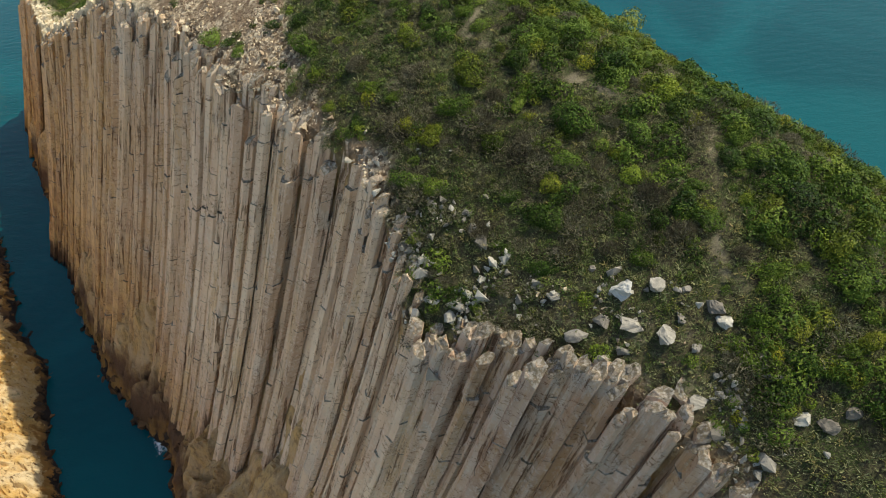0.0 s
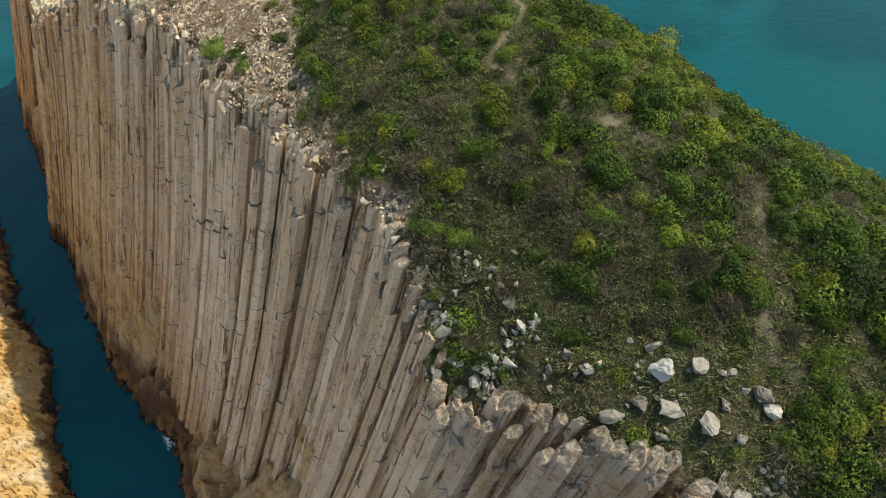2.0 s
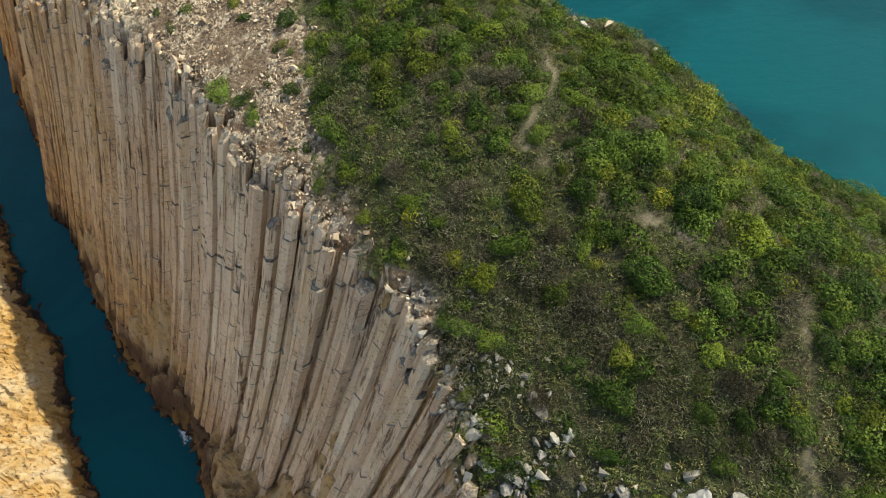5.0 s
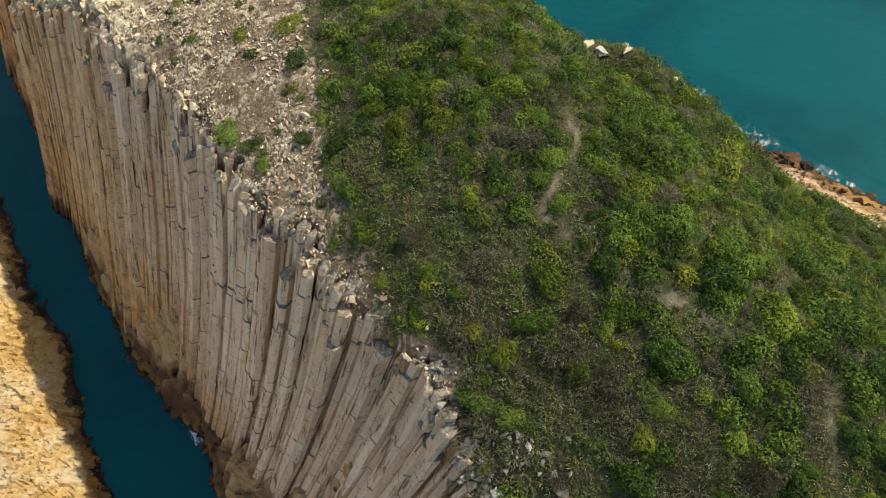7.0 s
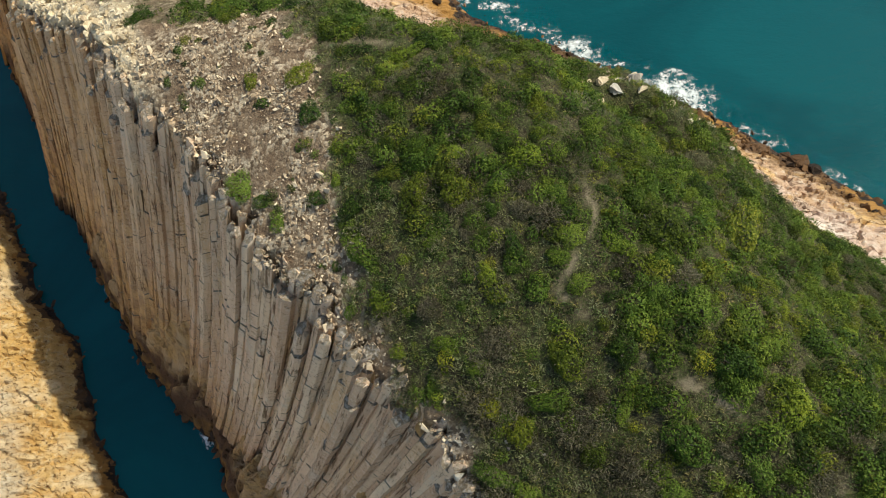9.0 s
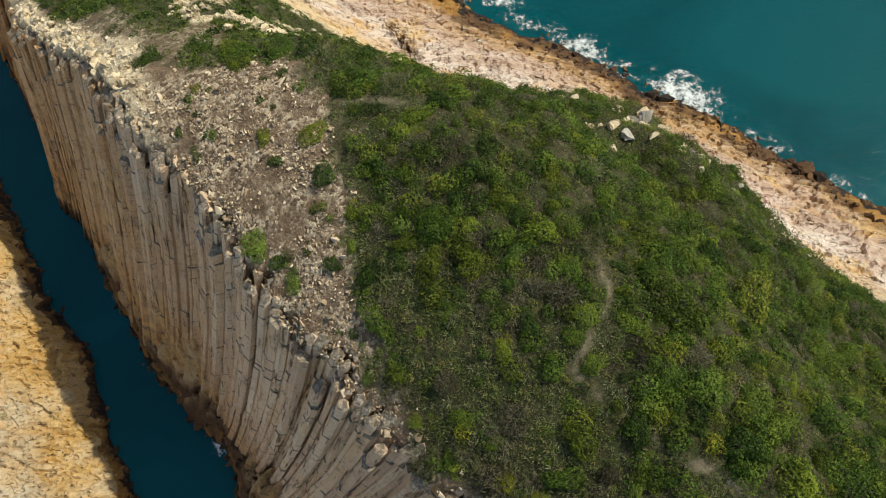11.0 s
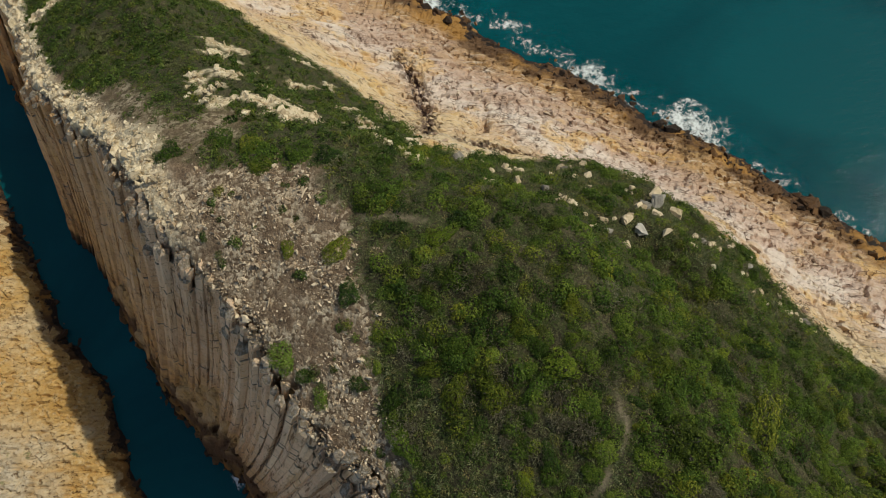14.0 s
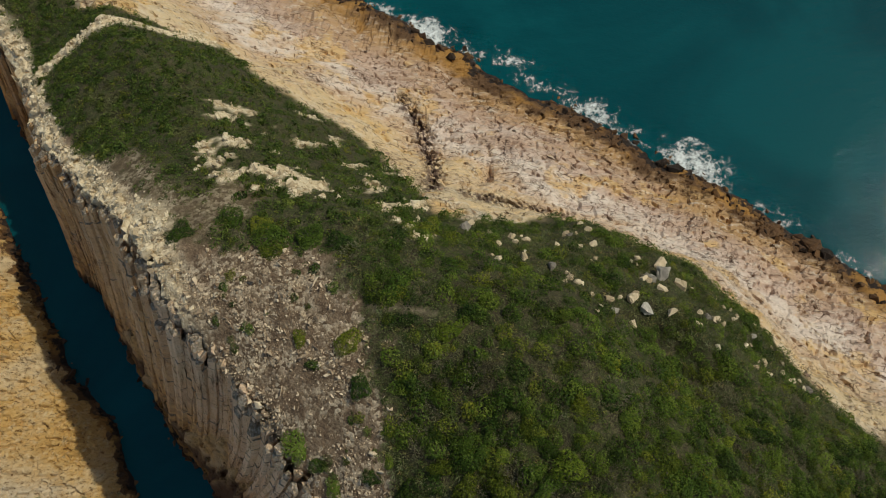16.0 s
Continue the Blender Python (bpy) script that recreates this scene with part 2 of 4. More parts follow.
def island_material():
    k = Mat("island ground")
    fine = k.noise(7.0, 7, rough=0.75)
    soil = k.ramp(k.noise(0.7, 6, rough=0.7), (0.3, (0.018, 0.015, 0.009)), (0.5, (0.038, 0.032, 0.018)), (0.68, (0.085, 0.07, 0.042)))
    straw = k.mix(k.step(fine, 0.47, 0.6), soil, (0.115, 0.11, 0.05))
    moss = k.mix(k.step(k.noise(11, 5, rough=0.7), 0.44, 0.56), straw, (0.042, 0.060, 0.014))
    moss = k.mix(k.step(k.noise(0.9, 4), 0.58, 0.42), moss, straw)
    dirt = k.ramp(k.noise(1.1, 6, rough=0.7), (0.3, (0.11, 0.072, 0.045)), (0.5, (0.22, 0.15, 0.095)), (0.7, (0.36, 0.265, 0.17)))
    peb = k.voronoi(4.5, out="Color")
    one = k.t.nodes.new("ShaderNodeSeparateColor")
    k.t.links.new(peb, one.inputs[0])
    bits = k.ramp(one.outputs[0], (0.2, (0.14, 0.095, 0.06)), (0.5, (0.33, 0.25, 0.165)), (0.85, (0.60, 0.49, 0.35)))
    grav = k.mix(k.step(k.noise(0.55, 4), 0.36, 0.6), dirt, bits)
    rock = k.mix(1.0, slab_colour(k), (1.03, 1.07, 1.13), "MULTIPLY")
    edge = k.voronoi(0.5, "DISTANCE_TO_EDGE", k.stretched(1, 2.1, 1, 0, 0, 34))
    crack = k.step(edge, 0.0, 0.05)
    crack2 = k.step(k.voronoi(1.15, "DISTANCE_TO_EDGE", k.stretched(1, 1.5, 1, 0, 0, 20)), 0.0, 0.055)
    torn = k.step(k.noise(1.1, 7, k.stretched(0.7, 2.0, 1, 0, 0, 32), 0.75), 0.36, 0.41)
    torn = k.math("MAXIMUM", torn, k.step(k.noise(0.17, 4), 0.50, 0.58))
    joints = k.math("MINIMUM", k.math("MAXIMUM", crack, k.step(k.noise(0.6, 3), 0.42, 0.50)), k.math("MAXIMUM", crack2, k.step(k.noise(0.2, 4), 0.36, 0.44)))
    joints = k.math("MINIMUM", joints, torn)
    rock = k.mix(joints, k.mix(1.0, rock, (0.36, 0.29, 0.25), "MULTIPLY"), rock)
    face = k.mix(k.step(k.noise(0.6, 7, k.stretched(1, 1, 0.22), 0.7), 0.42, 0.62), k.mix(k.step(k.noise(1.6, 6, k.stretched(1, 1, 0.4), 0.75), 0.45, 0.6), (0.64, 0.415, 0.18), (0.38, 0.235, 0.115)), (0.62, 0.44, 0.25))
    face = k.mix(k.step(k.noise(2.4, 7, k.stretched(1, 1, 0.5), 0.75), 0.60, 0.68), face, (0.17, 0.11, 0.07))
    pale = k.mix(k.step(k.noise(1.2, 6, rough=0.7), 0.36, 0.56), (0.50, 0.39, 0.24), (0.78, 0.67, 0.48))
    c = k.mix(k.attr("gravel"), moss, grav)
    c = k.mix(k.attr("path"), c, k.mix(fine, (0.19, 0.155, 0.10), (0.34, 0.285, 0.20)))
    c = k.mix(k.attr("pale"), c, pale)
    c = k.mix(k.attr("slab"), c, rock)
    c = k.mix(k.attr("face"), c, face)
    high = k.math("ADD", k.height(), k.math("MULTIPLY", k.math("SUBTRACT", k.noise(0.28, 5, rough=0.6), 0.5), 7.0))
    weed = k.math("MULTIPLY", k.attr("face"), k.math("SUBTRACT", 1.0, k.step(high, 3.5, 7.5)))
    c = k.mix(k.math("MULTIPLY", weed, 0.92), c, k.mix(k.noise(1.3, 6, rough=0.7), (0.050, 0.025, 0.016), (0.19, 0.095, 0.055)))
    c = tide(k, c, 0.7, 3.4)
    streak = k.noise(1.5, 7, k.stretched(1, 1, 0.25), 0.75)
    fine = k.math("ADD", fine, k.math("MULTIPLY", k.attr("face"), k.math("MULTIPLY", streak, 3.0)))
    h = k.math("ADD", k.math("MULTIPLY", fine, 1.3), k.math("MULTIPLY", joints, k.math("MULTIPLY", k.attr("slab"), 1.5)))
    h = k.math("ADD", h, k.math("MULTIPLY", k.voronoi(4.5), k.math("MULTIPLY", k.attr("gravel"), -0.9)))
    return k.done(c, k.bump(h, 0.8, 0.14))


def column_material():
    k = Mat("columnar rhyolite", 0.88)
    run = k.stretched(1, 1, 0.07, 0, 0, 0)
    n = k.t.nodes["Mapping"]
    # streaks run down the leaning columns
    comb = k.t.nodes.new("ShaderNodeVectorMath")
    comb.operation = "MULTIPLY_ADD"
    z = k.height()
    k.put(comb.inputs[0], z)
    comb.inputs[1].default_value = (LEAN[0], LEAN[1], 0.0)
    k.t.links.new(k.pos, comb.inputs[2])
    k.t.links.new(comb.outputs[0], n.inputs["Vector"])
    r = k.rand()
    c = k.ramp(k.math("ADD", k.math("MULTIPLY", r, 0.40), k.math("MULTIPLY", k.noise(0.35, 5, run, 0.65), 0.60)),
               (0.30, (0.46, 0.285, 0.17)), (0.43, (0.68, 0.49, 0.325)), (0.56, (0.78, 0.635, 0.46)), (0.70, (0.56, 0.37, 0.235)))
    c = k.mix(k.math("MULTIPLY", k.step(k.noise(0.16, 4, k.stretched(1, 1, 0.5), 0.6), 0.50, 0.62), 0.5), c, (0.60, 0.41, 0.29))
    c = k.mix(k.math("MULTIPLY", k.step(k.noise(0.8, 5, run, 0.65), 0.53, 0.62), 0.7), c, (0.57, 0.36, 0.14))
    c = k.mix(k.math("MULTIPLY", k.step(k.noise(0.55, 6, k.stretched(0.8, 0.8, 0.35), 0.7), 0.54, 0.66), 0.6), c, (0.52, 0.50, 0.44))
    c = k.mix(k.math("MULTIPLY", k.step(k.noise(1.6, 6, run, 0.7), 0.55, 0.66), 0.5), c, (0.17, 0.115, 0.08))
    c = k.mix(k.math("MULTIPLY", k.step(k.noise(3.5, 7, rough=0.75), 0.52, 0.62), 0.7), c, (0.74, 0.65, 0.53))
    c = k.mix(k.math("MULTIPLY", k.step(k.noise(5.0, 7, k.stretched(1, 1, 0.4), 0.75), 0.56, 0.7), 0.6), c, (0.20, 0.145, 0.10))
    sep = k.t.nodes.new("ShaderNodeSeparateXYZ")
    k.t.links.new(k.pos, sep.inputs[0])
    far = k.math("SUBTRACT", 1.0, k.step(k.math("ADD", sep.outputs["X"], k.math("MULTIPLY", k.noise(0.12, 3), 22.0)), -32.0, -14.0))
    low = k.math("SUBTRACT", 1.0, k.step(k.math("ADD", z, k.math("MULTIPLY", k.noise(0.2, 4), 16.0)), 12.0, 34.0))
    age = k.math("MULTIPLY", far, k.math("ADD", 0.5, k.math("MULTIPLY", low, 0.5)))
    old = k.mix(k.step(k.noise(0.8, 6, k.stretched(1, 1, 0.3), 0.7), 0.4, 0.6), (0.64, 0.415, 0.18), (0.42, 0.26, 0.13))
    near = k.step(k.math("ADD", sep.outputs["X"], k.math("MULTIPLY", k.noise(0.3, 4), 5.0)), -5.0, 1.5)
    fresh = k.math("MULTIPLY", k.math("SUBTRACT", 1.0, far), k.math("SUBTRACT", 1.0, near))
    c = k.mix(k.math("MULTIPLY", fresh, 0.34), c, (0.86, 0.715, 0.55))
    dull = k.mix(k.step(k.noise(0.7, 6, k.stretched(1, 1, 0.4), 0.7), 0.42, 0.6), (0.34, 0.23, 0.165), (0.50, 0.455, 0.42))
    c = k.mix(k.math("MULTIPLY", near, 0.45), c, dull)
    c = k.mix(age, c, old)
    c = k.mix(1.0, c, (1.04, 1.0, 0.985), "MULTIPLY")
    wavy = k.math("ABSOLUTE", k.math("SUBTRACT", k.noise(0.8, 4, k.stretched(0.8, 0.8, 2.2), 0.6), 0.5))
    slit = k.math("MAXIMUM", k.step(wavy, 0.002, 0.012), k.step(k.noise(0.7, 3), 0.50, 0.58))
    fiss = k.step(k.noise(2.0, 6, run, 0.75), 0.385, 0.43)
    joint = k.math("MINIMUM", slit, fiss)
    c = k.mix(slit, k.mix(1.0, c, (0.46, 0.36, 0.29), "MULTIPLY"), c)
    c = k.mix(fiss, k.mix(1.0, c, (0.36, 0.29, 0.24), "MULTIPLY"), c)
    # tops: grey lichen, and a darker tone that offsets the sun on them
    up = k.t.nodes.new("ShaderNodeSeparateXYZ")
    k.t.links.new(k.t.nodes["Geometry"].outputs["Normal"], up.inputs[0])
    lichen_dim = k.math("MULTIPLY", k.step(up.outputs["Z"], 0.4, 0.65), k.step(k.noise(3.0, 5), 0.3, 0.42))
    c = k.mix(k.math("MULTIPLY", lichen_dim, 0.9), c, k.mix(k.step(k.noise(6.0, 4), 0.45, 0.6), (0.15, 0.125, 0.085), (0.34, 0.31, 0.27)))
    c = tide(k, c, 1.0, 4.5)
    h = k.math("ADD", k.noise(3.2, 9, rough=0.75), k.math("MULTIPLY", joint, 0.7))
    h = k.math("ADD", h, k.noise(5.0, 6, run, 0.7))
    return k.done(c, k.bump(h, 0.8, 0.14))


def stone_material(name, dark, mid, light, tint=None):
    k = Mat(name)
    f = k.math("ADD", k.math("MULTIPLY", k.rand(True), 0.5), k.math("MULTIPLY", k.noise(2.5, 6, rough=0.7), 0.5))
    c = k.ramp(f, (0.25, dark), (0.5, mid), (0.75, light))
    c = k.mix(k.math("MULTIPLY", k.step(k.noise(5, 6, rough=0.75), 0.54, 0.68), 0.6), c, (0.10, 0.085, 0.07))
    if tint:
        c = k.mix(k.step(k.noise(0.8, 3), 0.5, 0.65), c, tint)
    return k.done(c, k.bump(k.noise(7, 8, rough=0.7), 0.6, 0.06))


def leaf_material(name, dark, mid, light, spot=None, varied=1.0):
    k = Mat(name, 0.55)
    k.b.inputs["Specular IOR Level"].default_value = 0.12
    tone = k.math("FRACT", k.math("ADD", k.attr("tone"), k.rand()))
    f = k.math("ADD", k.math("MULTIPLY", k.rand(True), 0.30), k.math("MULTIPLY", tone, 0.34))
    f = k.math("ADD", f, k.math("MULTIPLY", k.noise(0.45, 4, rough=0.6), 0.52))
    c = k.ramp(f, (0.32, dark), (0.58, mid), (0.86, light))
    kin = k.math("FRACT", k.math("MULTIPLY", tone, 7.31))
    c = k.mix(k.math("MULTIPLY", k.step(kin, 0.74, 0.86), 0.4 * varied), c, k.mix(1.0, c, (1.6, 1.0, 0.7), "MULTIPLY"))
    c = k.mix(k.math("MULTIPLY", k.step(kin, 0.26, 0.14), 0.5 * varied), c, k.mix(1.0, c, (0.75, 0.9, 1.15), "MULTIPLY"))
    if spot:
        c = k.mix(k.math("MULTIPLY", k.step(k.noise(0.33, 3), 0.58, 0.66), 0.8), c, spot)
    tr = k.t.nodes.new("ShaderNodeBsdfTranslucent")
    k.t.links.new(c, tr.inputs["Color"])
    mx = k.t.nodes.new("ShaderNodeMixShader")
    mx.inputs[0].default_value = 0.18
    m = k.done(c)
    k.t.links.new(k.b.outputs[0], mx.inputs[1])
    k.t.links.new(tr.outputs[0], mx.inputs[2])
    k.t.links.new(mx.outputs[0], k.t.nodes["Material Output"].inputs["Surface"])
    return m


def water_material():
    k = Mat("sea water", 0.06)
    k.b.inputs["Specular IOR Level"].default_value = 0.29
    k.b.inputs["IOR"].default_value = 1.33
    c = k.mix(k.step(k.noise(0.035, 4, warp=1.0), 0.35, 0.65), (0.0010, 0.052, 0.064), (0.0022, 0.074, 0.087))
    n1 = k.bump(k.noise(0.35, 3, k.stretched(1, 2.2, 1, 0, 0, 35)), 0.18, 0.5)
    n2 = k.bump(k.noise(1.6, 5, k.stretched(1, 1.8, 1, 0, 0, 20), 0.6), 0.26, 0.14, n1)
    return k.done(c, n2)


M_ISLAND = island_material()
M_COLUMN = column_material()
M_WATER = water_material()
M_CREAM = stone_material("cream rock", (0.42, 0.33, 0.21), (0.62, 0.51, 0.35), (0.78, 0.68, 0.50))
M_GRAVEL = stone_material("loose stones", (0.20, 0.14, 0.09), (0.48, 0.37, 0.25), (0.78, 0.65, 0.47))
M_BOULDER = stone_material("pale boulder", (0.17, 0.15, 0.125), (0.29, 0.265, 0.225), (0.47, 0.44, 0.38))
M_PALE = stone_material("sun-bleached boulder", (0.19, 0.18, 0.16), (0.36, 0.34, 0.31), (0.52, 0.50, 0.46))
M_BLOCK = stone_material("weathered block", (0.24, 0.16, 0.12), (0.42, 0.30, 0.21), (0.52, 0.42, 0.32), (0.44, 0.27, 0.12))
M_GREEN = leaf_material("shrub leaves", (0.011, 0.024, 0.005), (0.068, 0.117, 0.015), (0.20, 0.255, 0.038))
M_LIME = leaf_material("young leaves", (0.035, 0.060, 0.009), (0.108, 0.160, 0.018), (0.26, 0.305, 0.035))
M_DRY = leaf_material("dry twigs", (0.058, 0.050, 0.032), (0.130, 0.116, 0.074), (0.26, 0.24, 0.16), None, 0.0)
M_UNDER = leaf_material("undergrowth", (0.016, 0.029, 0.008), (0.066, 0.108, 0.022), (0.185, 0.225, 0.055), (0.15, 0.14, 0.075))
M_KNOLL = leaf_material("knoll turf", (0.020, 0.038, 0.008), (0.070, 0.112, 0.020), (0.17, 0.21, 0.045), (0.13, 0.13, 0.06))
M_GRASS = leaf_material("grass", (0.068, 0.092, 0.030), (0.155, 0.175, 0.070), (0.30, 0.29, 0.15))
M_WOOD = stone_material("grey wood", (0.05, 0.042, 0.034), (0.10, 0.085, 0.068), (0.17, 0.15, 0.125))
k = Mat("foam", 0.6)
k.t.nodes["Geometry"].label = "place"
warp = k.noise(0.8, 4)
place = k.t.nodes.new("ShaderNodeVectorMath")
place.operation = "MULTIPLY_ADD"
k.put(place.inputs[0], warp)
place.inputs[1].default_value = (2.2, -1.7, 0.0)
k.t.links.new(k.pos, place.inputs[2])
web = k.math("SUBTRACT", 0.17, k.voronoi(0.9, "DISTANCE_TO_EDGE", place.outputs[0]))
web2 = k.math("SUBTRACT", 0.14, k.voronoi(2.2, "DISTANCE_TO_EDGE", place.outputs[0]))
lace = k.math("ADD", k.math("MAXIMUM", web, web2), k.math("MULTIPLY", k.math("SUBTRACT", k.noise(0.6, 6, rough=0.7), 0.5), 2.0))
k.t.links.new(k.step(k.math("ADD", lace, k.attr("fall")), 0.50, 1.08), k.b.inputs["Alpha"])
M_FOAM = k.done(k.mix(k.noise(3, 4), (0.62, 0.70, 0.70), (0.88, 0.90, 0.90)))


# ---- water and ground ----
def grown(a, b, fine0, fine1, step, coarse):
    return np.concatenate([np.arange(a, fine0, coarse), np.arange(fine0, fine1, step), np.arange(fine1, b + coarse, coarse)])


def plain(x, y):
    return 0.0 * x


sea = sheet("water", np.linspace(-2500, 2500, 41), np.linspace(-2500, 2500, 41), plain, lambda x, y, z: {}, M_WATER)
tagged(sea, "deep teal sea with small wind ripples", "sea", kind="structure")


# cream ledges that break through the turf of the saddle: x, y and reach
OUTCROPS = [(-30.1, 77.7, 1.1), (-28.6, 77.2, 1.3), (-29.1, 71.8, 1.1), (-28.2, 69.7, 1.0), (-26.3, 72.5, 1.3), (-26.7, 77, 0.9), (-24.3, 76.6, 1.3), (-21.8, 67.7, 1.7), (-20.1, 67.2, 1.5),
            (-23.7, 68.4, 1.6), (-26.9, 67.6, 1.0), (-17, 70.9, 1.4), (-12.4, 62, 1.5), (-22.2, 78.8, 0.8), (-19.7, 73.9, 1.0), (-16.8, 75, 1.2), (-14.5, 66, 1.5), (-25.1, 82.4, 0.8), (-12.5, 67.5, 1.2)]


TRAILS = ([(1.0, 43.4), (1.5, 41), (0.6, 39.4), (-0.3, 38.2), (-0.9, 37.6), (0.4, 36.2)], [(1.8, 35.2), (4.2, 33.0), (6, 32.2), (8, 31.0)],
          [(11.2, 28.6), (10.6, 27), (10.5, 25), (10.9, 23.4), (9.8, 22.4), (9.6, 20.9), (10.6, 20.0)], [(-13.6, 55), (-11, 54.6), (-9.5, 54.2)])


def trail(x, y):
    """Distance to the nearest worn path."""
    return np.minimum.reduce([np.abs(side(t, x, y)) for t in TRAILS])


def cover(x, y):
    """How far each place is scree (bare stones), slab, pale rim rock, path or green."""
    rim = -side(RIM, x, y)
    way = shore_way(x, y)
    wob = 1.6 * fbm(x / 5, y / 5, 60, 3)
    scree_edge = [(-62, 94), (-48, 79), (-41, 72), (-35, 68), (-30, 62.6), (-25, 61.2), (-19.5, 61.4), (-16.2, 59), (-14.8, 56.6), (-13.2, 53.4), (-12.5, 49.5), (-12.4, 46), (-11.6, 43),
                  (-11, 40.8), (-11.3, 38.6), (-9.8, 35.8), (-8.6, 33.6), (-6.3, 31.9), (-5.2, 28.5), (-4.2, 25), (-3.4, 22.4), (-1.6, 21.4), (1, 20.2), (4.4, 17.6), (7, 15.2), (9.2, 12.6), (13, 5)]
    edge = side(scree_edge, x, y) + 0.45 * wob + 1.9 * fbm(x / 2.4, y / 2.4, 62, 4)
    gravel = smoothstep(-0.5, 0.9, edge)
    front = smoothstep(5.0, 1.0, rim) * smoothstep(27, 24, y) * smoothstep(-0.12, 0.2, fbm(x / 1.5, y / 1.5, 133, 3))
    front = np.maximum(front, np.exp(-(((x - 0.8) / 1.3) ** 2 + ((y - 22.2) / 1.0) ** 2)))
    gravel = np.maximum(gravel, 0.18 * front)
    saddle = smoothstep(3.4, 1.6, np.abs(side([(-37, 70), (-33, 66.2), (-29, 63.6), (-26, 64.8)], x, y) + 0.6 * wob))
    rocky = sum(np.exp(-((x - a) ** 2 + (y - b) ** 2) / r ** 2) for a, b, r in OUTCROPS)
    ledge = smoothstep(0.40, 0.58, np.minimum(rocky, 0.9) * 0.62 + 1.0 * fbm(x / 1.0, y / 0.8, 130, 4)) * smoothstep(0.02, 0.15, rocky)
    green_low = np.interp(x, [-80, -60, -48, -44, -38, -30, -25, -20, -16, -11, -7, -1.3, 4, 9, 12, 14, 16.5, 18, 20, 22, 26, 50], [33, 29, 28, 26, 21.7, 25.0, 24.3, 23.9, 25.3, 29.5, 28.6, 23.6, 20, 19, 18.4, 19, 20.8, 23, 24.8, 25.6, 25.6, 27])
    slab = smoothstep(green_low + 0.6, green_low - 0.6, way + 0.6 * wob + 0.7 * fbm(x / 1.2, y / 1.2, 64, 3))
    pale = smoothstep(3.0, 1.4, rim + 0.9 * wob) * smoothstep(-25, -31, x)
    pale = np.maximum(pale, smoothstep(1.5, 0.7, np.abs(side([(-56, 86), (-51.5, 88.5), (-48, 91), (-43.5, 91.8), (-39.5, 95)], x, y) + 0.5 * wob)))
    path = 0.8 * smoothstep(0.26, 0.04, trail(x, y) + 0.30 * fbm(x / 0.8, y / 0.8, 139, 3)) * smoothstep(-0.25, 0.1, fbm(x / 2.0, y / 2.0, 137, 2))
    return dict(gravel=gravel, saddle=saddle, ledge=ledge, slab=slab, pale=pale, path=path, rim=rim, way=way)


def crushed(x, y):
    """Dark crushed zones across the slabs."""
    a = np.exp(-(side([(-17.5, 93), (-15, 88), (-14.2, 84), (-12.6, 78), (-12.0, 73)], x, y) / 1.1) ** 2)
    b = 0.8 * np.exp(-(side([(-9, 73), (-3, 71.5), (2, 71.5)], x, y) / 1.0) ** 2)
    return np.maximum(a, b)


def island_masks(x, y, z):
    c = cover(x, y)
    face = smoothstep(0.6, 2.0, plateau(x, y) - z) * smoothstep(8, 3, c["rim"]) * smoothstep(15, 25, c["way"])
    return dict(gravel=np.maximum(c["gravel"], c["saddle"] * 0.6), slab=c["slab"] * (1 - face), pale=np.maximum(c["pale"], 0.9 * c["ledge"]) * (1 - face), path=c["path"], face=face, inland=c["way"] / 34, vein=crushed(x, y))


def rough_island(x, y, face=True):
    z = island_height(x, y, face)
    c = cover(x, y)
    f1, f2, cid = cells(x / 2.3 + 0.3 * y, y / 1.5 - 0.2 * x, 70)
    g1, g2, gid = cells(x / 0.9, y / 0.7, 75)
    slab = (cid - 0.5) * 0.6 - smoothstep(0.14, 0.0, f2) * 0.45 + (gid - 0.5) * 0.14 - smoothstep(0.14, 0.0, g2) * 0.15
    vein = crushed(x, y)
    notch = np.exp(-((x + 6.6) / 0.6) ** 2 - ((y - 78.2) / 1.7) ** 2)
    slab = slab - vein * smoothstep(0.5, 0.0, g2) * 1.0 - notch * 2.0
    slab = slab * c["slab"] * smoothstep(-1, 3, z) + 0.5 * c["slab"] * fbm(x / 3, y / 3, 77, 3)
    face = smoothstep(0.5, 3.0, plateau(x, y) - z) * smoothstep(25, 30, c["way"])
    lx, ly = leant(x, y, z)
    along_face = 0.72 * lx - 0.69 * ly
    rib = 2.6 * fbm(along_face / 1.9, 0.12 * z, 82, 3) + 1.8 * fbm(along_face / 0.8, 0.06 * z, 84, 2)
    z = z + face * rib * smoothstep(2, 6, z) * smoothstep(22, 16, z)
    lump = (gid - 0.35) * 0.9 * np.maximum(c["pale"], c["ledge"])
    return z + slab + lump + 0.25 * fbm(x / 1.5, y / 1.5, 78, 4) + face * smoothstep(17, 11, z) * (1.3 * fbm(x / 2.2, y / 2.2, 80, 4) + (gid - 0.5) * 0.2) * smoothstep(-1, 2, z)


ground = sheet("ground", grown(-118, 62, -64, 37, 0.3, 1.2), grown(-30, 170, 8, 104, 0.3, 1.2), rough_island, island_masks, M_ISLAND)
tagged(ground, "steep rocky island with soil, scree and sea-washed slabs", "island", kind="structure")


